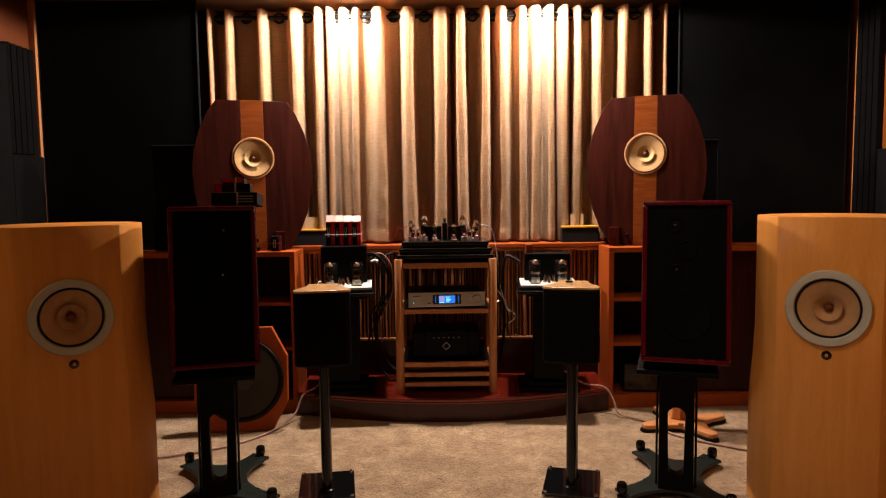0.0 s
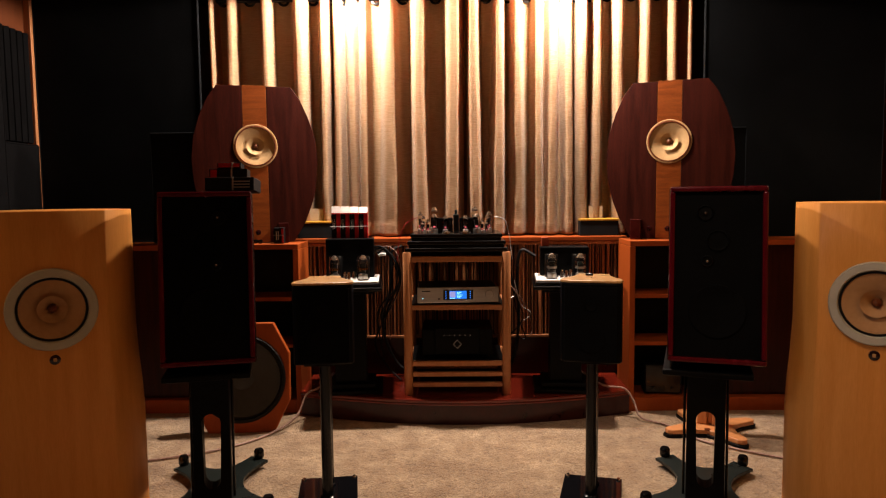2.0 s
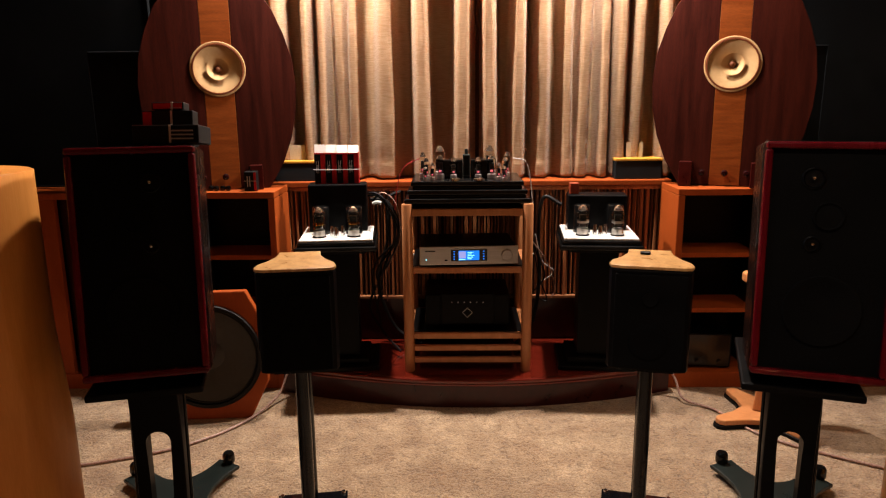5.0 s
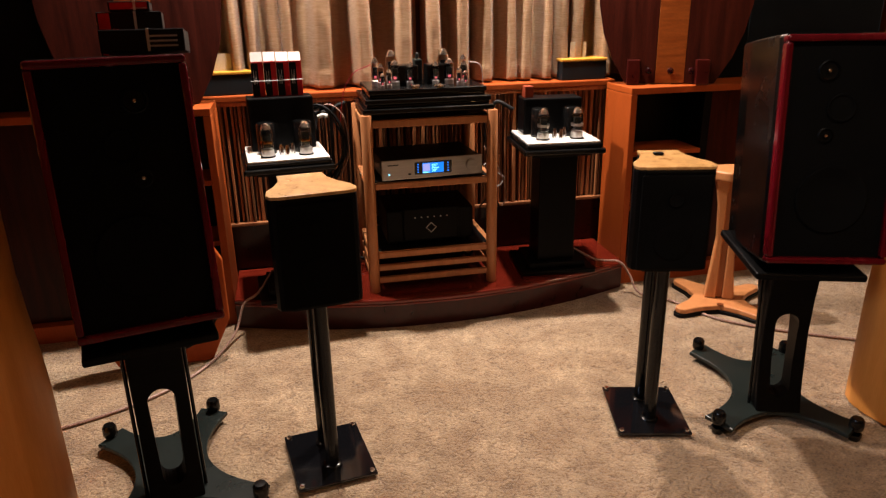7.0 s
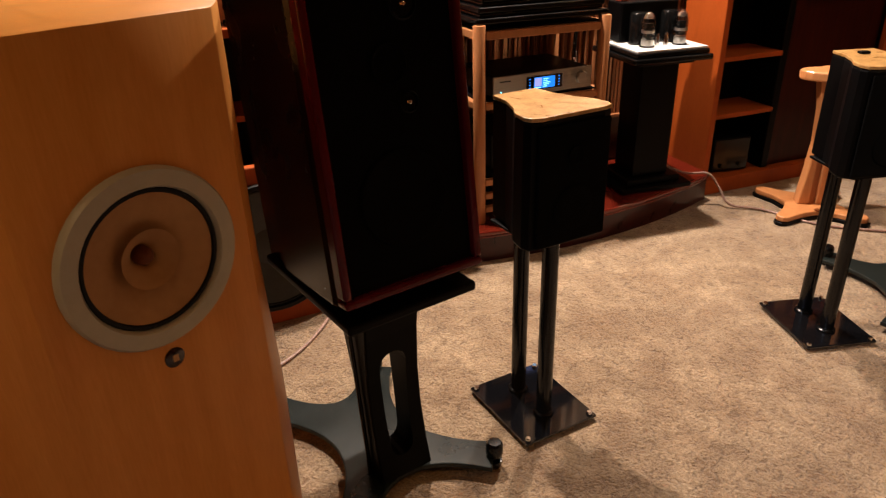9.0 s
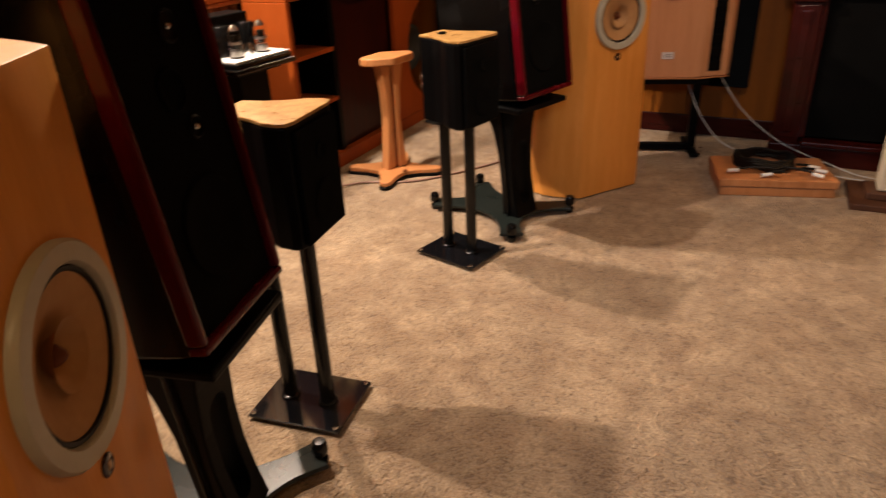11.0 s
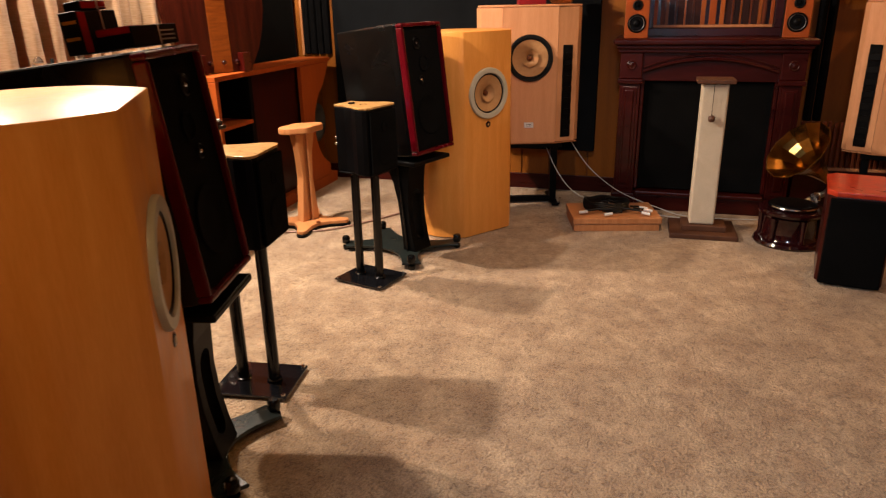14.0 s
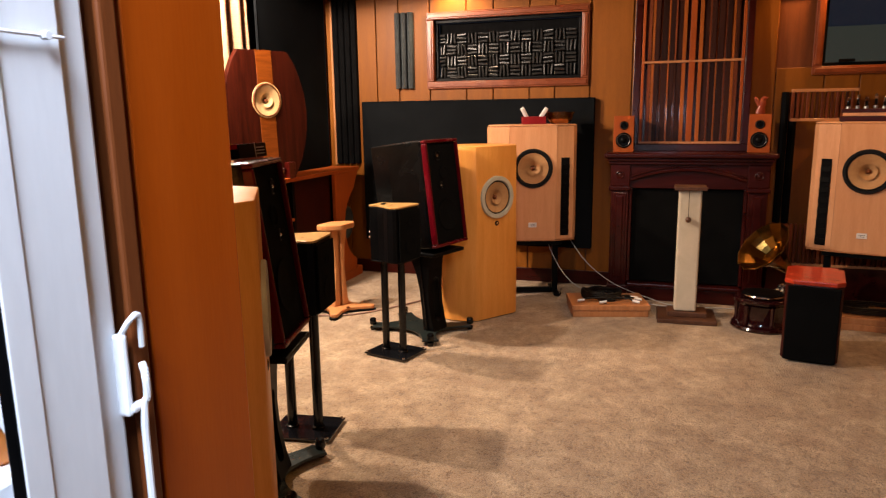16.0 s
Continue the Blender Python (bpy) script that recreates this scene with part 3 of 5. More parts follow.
part("hook", pipe([(-2.554, 1.922, 1.150), (-2.558, 1.916, 1.140), (-2.557, 1.917, 1.120), (-2.559, 1.920, 1.105), (-2.558, 1.922, 1.0), (-2.556, 1.922, 0.5)], 0.0035), white_paint, door)
part("latch", join(bx(-2.572, -2.565, 1.924, 1.937, 1.105, 1.18, 0.003), bx(-2.570, -2.553, 1.920, 1.930, 1.108, 1.116, 0.003)), white_paint, door)
door.matrix_basis = DOORWAY


# ---- curtains ----
def curtain(folds, x0, x1, seed, label):
    """A hanging sheet; folds: middle and half width of each flat-fronted pleat."""
    bm = bmesh.new()
    nx, nz = int((x1 - x0) / 0.004), 110
    z0, z1 = 0.955, 2.375
    rows = []
    for j in range(nz + 1):
        s = j / nz
        z = z0 + (z1 - z0) * s
        row = []
        for i in range(nx + 1):
            x = x0 + (x1 - x0) * i / nx
            out = 0.0
            for k, (c, half) in enumerate(folds):
                sway = 0.012 * math.sin(2.3 * k + 2.6 * s + seed) * (1 - s)
                wide = half * (1.02 + 0.16 * (0.5 - s) + 0.08 * math.sin(4 * s + k))
                d = abs((x - c - sway) / wide) + 0.02 * noise.noise((k * 3.7, z * 40, seed))
                crest = math.exp(-d ** 4 * 0.8) * (1 + 0.10 * math.sin(5 * k + seed))
                out = max(out, crest)
            hem = 0.004 if z < z0 + 0.075 else 0.0
            y = 4.452 - 0.104 * out - hem + 0.008 * noise.noise((x * 9, seed, z * 3)) + 0.005 * noise.noise((x * 30, seed, z * 10)) * (1 - s)
            row.append(bm.verts.new((x, y, z)))
        rows.append(row)
    for a, b in zip(rows, rows[1:]):
        for i in range(nx):
            bm.faces.new((a[i], a[i + 1], b[i + 1], b[i]))
    root = rooted("curtain", pose(0, 0, 0), label, "curtain", "linen grommet curtains")
    cloth = part("cloth", bm, linen, root, "", True)
    solid = cloth.modifiers.new("thick", "SOLIDIFY")
    solid.thickness = 0.004
    for c in [(a[0] + b[0]) / 2 for a, b in zip(folds, folds[1:])]:
        part("grommet", lathe([(0.022, -0.004), (0.034, -0.003), (0.036, 0), (0.034, 0.003), (0.022, 0.004), (0.022, -0.004)], 20, pose(c, 4.436, 2.335, 90)), black_gloss, root, "dark metal ring", True)
    return root


curtain(((-1.395, 0.016), (-1.285, 0.030), (-1.085, 0.033), (-0.885, 0.040), (-0.742, 0.027), (-0.672, 0.024), (-0.588, 0.030), (-0.512, 0.028), (-0.373, 0.046), (-0.196, 0.040), (0.006, 0.044)), -1.41, 0.062, 0.4, "beige linen grommet curtain lit hot from above")
curtain(((0.123, 0.034), (0.274, 0.032), (0.373, 0.034), (0.497, 0.030), (0.582, 0.034), (0.666, 0.029), (0.757, 0.032), (0.840, 0.028), (0.965, 0.034), (1.12, 0.03), (1.265, 0.026), (1.365, 0.018)), 0.080, 1.39, 1.9, "beige linen grommet curtain lit hot from above")
crod = rooted("curtain_rod", pose(0, 4.43, 2.335), "dark metal curtain rod under the ceiling", "curtain rod")
part("tube", rod((-1.45, 0, 0), (1.47, 0, 0), 0.013), black_gloss, crod, "", True)
for x in (-1.46, 1.48):
    part("finial", lathe([(0, -0.03), (0.02, -0.02), (0.027, 0), (0.02, 0.02), (0, 0.03)], 18, pose(x, 0, 0)), black_gloss, crod, "", True)
for x in (-1.42, 0.04, 1.44):
    part("bracket", bx(x - 0.008, x + 0.008, 0, 0.148, -0.03, 0.012, 0.003), black_satin, crod)


# ---- loudspeaker drivers ----
def driver(root, x, y, z, r, ring, ring_w, cone, whizzer=True, tilt=0.0, label="paper-cone driver", proud=0.012, roll=None, dish=0.75):
    """A cone driver of outer radius r facing -y at (x, y, z)."""
    m = pose(x, y, z, tilt) @ FRONT
    ri = r - ring_w
    for hole in [o for o in root.children if o.name.split(".")[0] in ("body", "side_panel", "centre_strip", "panel")]:
        lo, hi = hole.bound_box[0], hole.bound_box[6]
        if lo[0] < x + r and hi[0] > x - r and lo[2] < z + r and hi[2] > z - r:
            bored(hole, [drum(x, y, z, r - ring_w * 0.5, 0.075, tilt)])
    d = part("driver", lathe([(r, -0.004), (r, proud * 0.6), (r - 0.004, proud), (ri + 0.004, proud), (ri, proud * 0.5), (ri, -0.01)], 48, m), ring, root, label, True)
    part("surround", lathe([(ri + 0.001, 0.0), (ri - 0.002, 0.005), (ri - 0.007, 0.005), (ri - 0.009, -0.002)], 48, m), roll or rubber, d, "", True)
    rc = ri - 0.0085
    part("cone", lathe([(rc, 0.001), (rc * 0.8, -0.006 * dish), (rc * 0.5, -0.022 * dish), (rc * 0.2, -0.042 * dish), (0, -0.042 * dish)], 48, m), cone, d, "", True)
    if whizzer:
        part("whizzer", lathe([(rc * 0.46, 0.000), (rc * 0.43, -0.003), (rc * 0.28, -0.018 * dish), (rc * 0.17, -0.038 * dish), (rc * 0.19, -0.039 * dish), (rc * 0.31, -0.018 * dish), (rc * 0.46, 0.000)], 40, m), cone, d, "", True)
        part("phase_plug", lathe([(rc * 0.15, -0.041 * dish), (rc * 0.14, -0.024 * dish), (rc * 0.07, -0.010 * dish), (0, -0.004 * dish)], 24, m), casing_wood, d, "", True)
    else:
        part("dust_cap", lathe([(rc * 0.34, -0.028), (rc * 0.25, -0.022), (rc * 0.1, -0.018), (0, -0.017)], 32, m), cone, d, "", True)
    return d


# ---- tall birch floor speakers ----
def floor_speaker(m, label):
    root = rooted("floor_speaker", m, label, "speaker", "tall birch floor speakers")
    right = [(0.170, 0.0), (0.178, 0.007), (0.213, 0.045), (0.247, 0.09), (0.270, 0.14), (0.278, 0.19), (0.268, 0.25), (0.240, 0.31), (0.192, 0.365), (0.125, 0.41), (0.05, 0.432)]
    left = [(-x, y) for x, y in right[::-1]]
    levels = [(0.008, 1.06), (0.40, 1.06), (0.50, 1.045), (0.60, 1.02), (0.72, 1.0), (1.153, 1.0)]
    part("body", flared(right + left, levels, 0.171), birch, root, "", True)
    part("plinth", prism([(x * 0.94, 0.012 + y * 0.94) for x, y in right + left], 0.012, 0), black_satin, root)
    driver(root, 0, -0.002, 0.821, 0.140, ring_grey, 0.031, paper_cone, label="tan paper-cone driver in a pale grey ring")
    badge = part("badge", lathe([(0, 0.004), (0.014, 0.004), (0.017, 0.002), (0.017, -0.002)], 24, pose(0, 0, 0.648) @ FRONT), wine, root, "small round dark badge", True)
    part("mark", bx(-0.005, 0.005, -0.0055, -0.003, 0.642, 0.654, 0.001), burl, badge)
    return root


fs = floor_speaker(pose(1.387, 2.56, 0, 0, 0, -35), "tall honey birch floor speaker with curved sides on carpet")
copy_thing(fs, pose(-1.362, 2.580, 0, 0, 0, 31))


# ---- black monitors on open metal stands ----
def monitor_stand(m):
    root = rooted("speaker_stand", m, "black speaker stand with a slotted column and concave base", "speaker stand", "slotted black speaker stands")
    plan = []
    corners = [(-0.206, -0.253), (0.206, -0.253), (0.158, 0.253), (-0.158, 0.253)]
    for i in range(4):
        (x0, y0), (x1, y1) = corners[i], corners[(i + 1) % 4]
        dx, dy = x1 - x0, y1 - y0
        d = math.hypot(dx, dy)
        a = (x0 + dx / d * 0.035 + dy / d * 0.035, y0 + dy / d * 0.035 - dx / d * 0.035)
        b = (x1 - dx / d * 0.035 + dy / d * 0.035, y1 - dy / d * 0.035 - dx / d * 0.035)
        plan += arc(a, b, -0.115, 12) + [b]
    part("base_plate", prism(plan, 0.014, 0.003, 2, pose(0, 0, 0.022)), grey_plate, root, "grey-green concave base plate")
    for x, y in corners:
        foot = part("foot", lathe([(0, 0), (0.016, 0.0), (0.020, 0.012), (0.020, 0.022), (0.016, 0.0225)], 20, pose(x, y, 0)), black_gloss, root, "", True)
        part("knob", lathe([(0.0, 0.078), (0.016, 0.077), (0.021, 0.070), (0.022, 0.045), (0.019, 0.0362), (0, 0.0362)], 20, pose(x, y, 0)), black_gloss, foot, "", True)
    side = [(-0.215, 0.525), (-0.03, 0.525), (-0.062, 0.47), (-0.095, 0.40), (-0.122, 0.30), (-0.138, 0.18), (-0.150, 0.036), (-0.235, 0.036), (-0.218, 0.10), (-0.200, 0.20), (-0.194, 0.30), (-0.200, 0.42)]
    column = part("column", prism(side, 0.138, 0.004, 2, Matrix(((0, 0, 1, -0.069), (1, 0, 0, 0.06), (0, 1, 0, 0), (0, 0, 0, 1)))), black_satin, root, "curved column with a rounded slot")
    slot = [(0.035 * math.cos(radians(a)), 0.335 + 0.035 * math.sin(radians(a))) for a in range(0, 181, 20)] + [(0.030 * math.cos(radians(a)), 0.115 + 0.030 * math.sin(radians(a))) for a in range(180, 361, 20)]
    bored(column, [prism(slot, 0.40, 0, 1, pose(0, 0.15, 0) @ FRONT)])
    for s in (-1, 1):
        part("side_rod", rod((s * 0.077, -0.125, 0.036), (s * 0.077, -0.075, 0.525), 0.005), black_gloss, root, "", True)
    part("top_plate", moved(bx(-0.155, 0.155, -0.25, 0.16, -0.022, 0, 0.006), pose(0, 0, 0.548, 0)), black_satin, root)
    return root


def monitor(m, side, label):
    """side: +1 sets the tweeter to the right."""
    root = rooted("monitor_speaker", m, label, "speaker", "black monitors with red trim")
    t = pose(0, -0.26, 0.576, -7)
    outline = [(-0.16, 0.006), (0.16, 0.006), (0.168, 0.03), (0.160, 0.28), (0.14, 0.42), (-0.14, 0.42), (-0.160, 0.28), (-0.168, 0.03)]
    part("body", prism(outline, 0.645, 0.010, 3, t), monitor_black, root)
    for x0, x1, z0, z1 in ((-0.165, 0.165, 0.622, 0.641), (-0.165, 0.165, 0.004, 0.023), (-0.165, -0.147, 0.0235, 0.6215), (0.147, 0.165, 0.0235, 0.6215)):
        part("red_trim", moved(bx(x0, x1, -0.022, 0.018, z0, z1, 0.007, 3), t), red_trim, root, "glossy dark red edge")
    part("baffle", moved(bx(-0.147, 0.147, -0.004, 0.006, 0.023, 0.622, 0), t), grille, root)
    for x, z, r, mat in ((0.043 * side, 0.545, 0.030, black_satin), (0.0, 0.445, 0.040, grille), (0.035 * side, 0.37, 0.022, black_satin), (0.0, 0.19, 0.098, grille)):
        d = part("driver", lathe([(r, 0.003), (r - 0.004, 0.006), (r * 0.85, 0.005), (r * 0.75, 0.001), (r * 0.3, -0.0005), (0.0, 0.003)], 32, t @ pose(x, -0.0045, z) @ FRONT), mat, root, "", True)
        if r < 0.035:
            part("dome", lathe([(0, 0.009), (0.004, 0.008), (0.0065, 0.004)], 16, t @ pose(x, -0.0045, z) @ FRONT), chrome, d, "", True)
    return root


stand = monitor_stand(pose(0.985, 2.973, 0, 0, 0, -19))
copy_thing(stand, pose(-0.968, 2.982, 0, 0, 0, 14))
monitor(pose(1.013, 2.988, 0, 0, 0, -17.5), -1, "black lacquer monitor speaker with dark red edges, leaning back")
monitor(pose(-0.966, 3.016, 0, 0, 0, 14), 1, "black lacquer monitor speaker with dark red edges, boxes on top")


# ---- small monitors with burl tops on twin-pole stands ----
def mini_stand(m):
    root = rooted("speaker_stand", m, "black twin-pole speaker stand on a glass base", "speaker stand", "twin-pole speaker stands")
    part("base_plate", bx(-0.116, 0.116, -0.14, 0.14, 0.010, 0.018, 0.002), black_glass, root, "black glass base plate")
    for x in (-0.102, 0.102):
        for y in (-0.126, 0.126):
            part("spike", lathe([(0, 0), (0.003, 0.0), (0.008, 0.0095), (0.008, 0.022), (0.006, 0.026), (0, 0.026)], 14, pose(x, y, 0)), chrome, root, "", True)
    for y in (-0.055, 0.065):
        part("pole", rod((0, y, 0.018), (0, y, 0.550), 0.021), black_gloss, root, "", True)
        part("collar", lathe([(0.028, 0.018), (0.028, 0.024), (0.022, 0.028), (0.0, 0.028)], 20, pose(0, y, 0)), black_gloss, root, "", True)
    part("top_plate", bx(-0.075, 0.075, -0.10, 0.10, 0.5505, 0.558, 0.002), black_satin, root)
    return root


def mini_speaker(m, label, clip):
    root = rooted("bookshelf_speaker", m, label, "speaker", "burl-topped bookshelf speakers")
    half = [(0.085, -0.120), (0.108, -0.112), (0.115, -0.092), (0.108, -0.050), (0.085, -0.01), (0.066, 0.045), (0.062, 0.105)]
    plan = half + [(-x, y) for x, y in half[::-1]]
    part("body", prism(plan, 0.302, 0.006, 2, pose(0, 0, 0.5585)), black_satin, root)
    part("top", prism([(x * 1.012, y * 1.012) for x, y in plan], 0.009, 0.002, 2, pose(0, 0, 0.861)), burl, root, "glossy maple burl top")
    part("grille", bx(-0.098, 0.098, -0.130, -0.1205, 0.567, 0.848, 0.004), grille, root)
    for z, r in ((0.777, 0.022), (0.652, 0.055)):
        part("driver", lathe([(r, 0.002), (r * 0.9, 0.004), (r * 0.6, 0.001), (0, 0.002)], 28, pose(0, -0.1305, z) @ FRONT), grille, root, "", True)
    for z in (0.68, 0.71):
        part("terminal", lathe([(0, 0.03), (0.006, 0.03), (0.006, 0.0)], 12, pose(-0.03, 0.1055, z, -90)), chrome, root, "", True)
    if clip:
        part("clip", bx(-0.03, 0.0, 0.03, 0.05, 0.8705, 0.878, 0.003), black_satin, root)
    return root


ms = mini_stand(pose(-0.512, 2.956, 0, 0, 0, 8))
copy_thing(ms, pose(0.535, 2.955, 0, 0, 0, -14))
mini_speaker(pose(-0.512, 2.96, 0, 0, 0, 8), "black bookshelf speaker with a curved maple burl top", False)
mini_speaker(pose(0.535, 2.96, 0, 0, 0, -14), "black bookshelf speaker, burl top with a small dark clip", True)


# ---- oval open-baffle speakers on the side cabinets ----
def oval_speaker(m, label):
    root = rooted("oval_speaker", m, label, "speaker", "oval wooden speakers")
    half = [(0.196, 0.858), (0.246, 0.79), (0.290, 0.69), (0.323, 0.58), (0.335, 0.46), (0.328, 0.34), (0.304, 0.22), (0.262, 0.11), (0.196, 0.0)]
    for s in (-1, 1):
        pts = [(s * 0.064, 0.0), (s * 0.064, 0.858)] + [(s * x, z) for x, z in half]
        part("side_panel", prism(pts, 0.045, 0.002, 2, pose(0, 0.022, 0) @ FRONT), mahogany, root)
    part("centre_strip", prism([(-0.0635, 0.0), (0.0635, 0.0), (0.0635, 0.860), (-0.0635, 0.860)], 0.047, 0.001, 1, pose(0, 0.0235, 0) @ FRONT), cherry_strip, root, "orange figured strip")
    driver(root, 0, -0.0245, 0.530, 0.119, cream_cone, 0.008, cream_cone, label="cream paper-cone driver", proud=0.003, roll=casing_wood, dish=0.5)
    for x in (-0.165, 0.135):
        part("foot_block", bx(x - 0.028, x + 0.028, -0.075, 0.07, -0.004, 0.105, 0.003), mantel_wood, root)
    for x in (-0.095, 0.0, 0.09):
        part("knob", lathe([(0, 0.022), (0.011, 0.020), (0.015, 0.012), (0.011, 0.002), (0.008, 0)], 18, pose(x, -0.0265, 0.055) @ FRONT), wine, root, "", True)
    return root


ov = oval_speaker(pose(1.178, 4.115, 0.938, -2, 0, -22), "oval mahogany open-baffle speaker with an orange centre strip")
copy_thing(ov, pose(-1.088, 4.115, 0.938, -2, 0, 18))


# ---- orange side cabinets ----
def side_cabinet(s, x_in, x_out, y_front, label):
    """s: +1 for the cabinet on the east side, its shelves at the inner end."""
    root = rooted("side_cabinet", pose(0, 0, 0), label, "cabinet", "orange side cabinets")
    y1 = 4.27
    a, b = sorted((x_in, x_out))
    e1 = x_in + s * 0.38
    e2 = x_in + s * 0.42
    e3 = x_in + s * 0.995
    part("top", bx(a, b, y_front, y1, 0.905, 0.934, 0.003), ginger, root)
    part("side_panel", bx(min(x_in, x_in + s * 0.03), max(x_in, x_in + s * 0.03), y_front, y1, 0.0, 0.904, 0.003), ginger, root)
    part("base", bx(min(x_in + s * 0.031, x_out), max(x_in + s * 0.031, x_out), y_front + 0.002, y1, 0.0, 0.075, 0.003), ginger, root)
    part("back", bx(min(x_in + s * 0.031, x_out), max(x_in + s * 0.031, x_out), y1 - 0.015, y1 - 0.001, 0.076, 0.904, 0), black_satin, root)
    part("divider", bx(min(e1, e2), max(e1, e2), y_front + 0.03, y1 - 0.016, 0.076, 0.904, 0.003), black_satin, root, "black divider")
    for z in (0.36, 0.62):
        part("shelf", bx(min(x_in + s * 0.031, e1), max(x_in + s * 0.031, e1), y_front + 0.02, y1 - 0.016, z, z + 0.022, 0.003), ginger, root)
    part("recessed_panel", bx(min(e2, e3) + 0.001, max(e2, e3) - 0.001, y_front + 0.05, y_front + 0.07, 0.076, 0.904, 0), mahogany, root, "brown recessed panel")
    rim = [(1.475 + 0.325 * math.cos(radians(a)), 0.46 + 0.325 * math.sin(radians(a))) for a in range(248, 108, -10)]
    plan = [(0.995, 0.076), (1.355, 0.076)] + rim + [(1.435, 0.904), (0.995, 0.904)]
    part("woofer_baffle", prism([(x_in + s * x, z) for x, z in plan], 0.028, 0.003, 2, pose(0, y_front + 0.032, 0) @ FRONT), ginger, root, "orange panel with a round cut-out")
    part("woofer", lathe([(0.145, 0.0), (0.145, 0.012), (0.13, 0.016), (0.115, 0.010), (0.09, -0.02), (0.03, -0.05), (0, -0.05)], 40, pose(x_in + s * 1.36, y_front + 0.11, 0.46) @ FRONT), dark_paper, root, "large dark woofer", True)
    return root


side_cabinet(1, 0.945, 2.40, 4.01, "orange wood side cabinet with open shelves and a woofer")
side_cabinet(-1, -0.845, -2.34, 4.01, "orange wood side cabinet with open shelves and a woofer")


# ---- cherry platform with a bowed front ----
plat = rooted("platform", pose(0, 0, 0), "low glossy cherry platform with a bowed front", "platform")


def bowed(x0, x1, y_side, y_mid, back):
    count = 24
    pts = [(x0 + (x1 - x0) * i / count, y_side - (y_side - y_mid) * (1 - (2 * i / count - 1) ** 2)) for i in range(count + 1)]
    return pts + [(x1, back), (x0, back)]


part("riser", prism(bowed(-0.84, 0.94, 3.975, 3.797, 4.320), 0.100, 0.002), mantel_wood, plat)
part("moulding", prism(bowed(-0.842, 0.942, 3.970, 3.790, 4.320), 0.014, 0.005, 3, pose(0, 0, 0.1005)), cherry, plat)
part("deck", prism(bowed(-0.842, 0.942, 3.965, 3.782, 4.320), 0.020, 0.007, 3, pose(0, 0, 0.115)), cherry, plat, "glossy red-brown top")
DECK = 0.135


# ---- oak equipment rack ----
rack = rooted("equipment_rack", pose(0.012, 3.90, DECK), "honey oak equipment rack with round posts", "rack")
RW, RD = 0.260, 0.38
for x in (-RW, RW):
    for y in (0.0, RD):
        part("post", lathe([(0, 0), (0.021, 0), (0.023, 0.003), (0.023, 0.754), (0.021, 0.757), (0, 0.757)], 24, pose(x, y, 0)), oak, rack, "", True)
for z, h in ((0.705, 0.030), (0.452, 0.026), (0.152, 0.026), (0.096, 0.024), (0.040, 0.024)):
    part("front_rail", bx(-RW + 0.022, RW - 0.022, -0.012, 0.014, z, z + h, 0.004), oak, rack)
    part("back_rail", bx(-RW + 0.022, RW - 0.022, RD - 0.014, RD + 0.012, z, z + h, 0.004), oak, rack)
    for x in (-RW, RW):
        part("side_rail", bx(x - 0.012, x + 0.012, 0.022, RD - 0.022, z, z + h, 0.004), oak, rack)
for z in (0.728, 0.470, 0.170):
    part("shelf", bx(-RW + 0.014, RW - 0.014, 0.016, RD - 0.016, z, z + 0.012, 0.002), black_satin, rack)


# ---- vacuum tubes, shared by the amplifiers ----
def tube(root, x, y, z, h, r, glow=False):
    base = part("tube_base", lathe([(r * 0.95, 0), (r * 0.95, h * 0.18), (r * 0.7, h * 0.21), (0, h * 0.21)], 16, pose(x, y, z)), steel, root, "", True)
    part("envelope", lathe([(r * 0.85, h * 0.22), (r, h * 0.34), (r, h * 0.72), (r * 0.72, h * 0.9), (r * 0.3, h), (0, h)], 18, pose(x, y, z)), tube_glass, base, "clear glass envelope", True)
    part("plate", bx(x - r * 0.55, x + r * 0.55, y - r * 0.4, y + r * 0.4, z + h * 0.24, z + h * 0.66, 0.002), grey_plate, base, "dark anode plate")
    part("getter", lathe([(0, h * 0.99), (r * 0.3, h * 0.98), (r * 0.70, h * 0.895), (r * 0.86, h * 0.81), (r * 0.80, h * 0.81), (0, h * 0.84)], 16, pose(x, y, z)), silvering, base, "silvered tip", True)
    if glow:
        part("heater", bx(x - r * 0.3, x + r * 0.3, y - r * 0.45, y - r * 0.41, z + h * 0.27, z + h * 0.36, 0), heater, base, "glowing red heater")
    return base


# ---- electronics on and beside the rack ----
pre = rooted("tube_preamplifier", pose(0.012, 4.09, DECK + 0.757), "black stepped tube amplifier with glowing tubes on top of the rack", "amplifier")
for k, (w, d, z0, z1) in enumerate(((0.270, 0.195, 0.0, 0.022), (0.252, 0.180, 0.022, 0.036), (0.258, 0.185, 0.036, 0.058), (0.236, 0.168, 0.058, 0.072), (0.242, 0.172, 0.072, 0.094))):
    part("tier", bx(-w, w, -d, d, z0 + 0.0005, z1, 0.005, 3), black_gloss, pre)
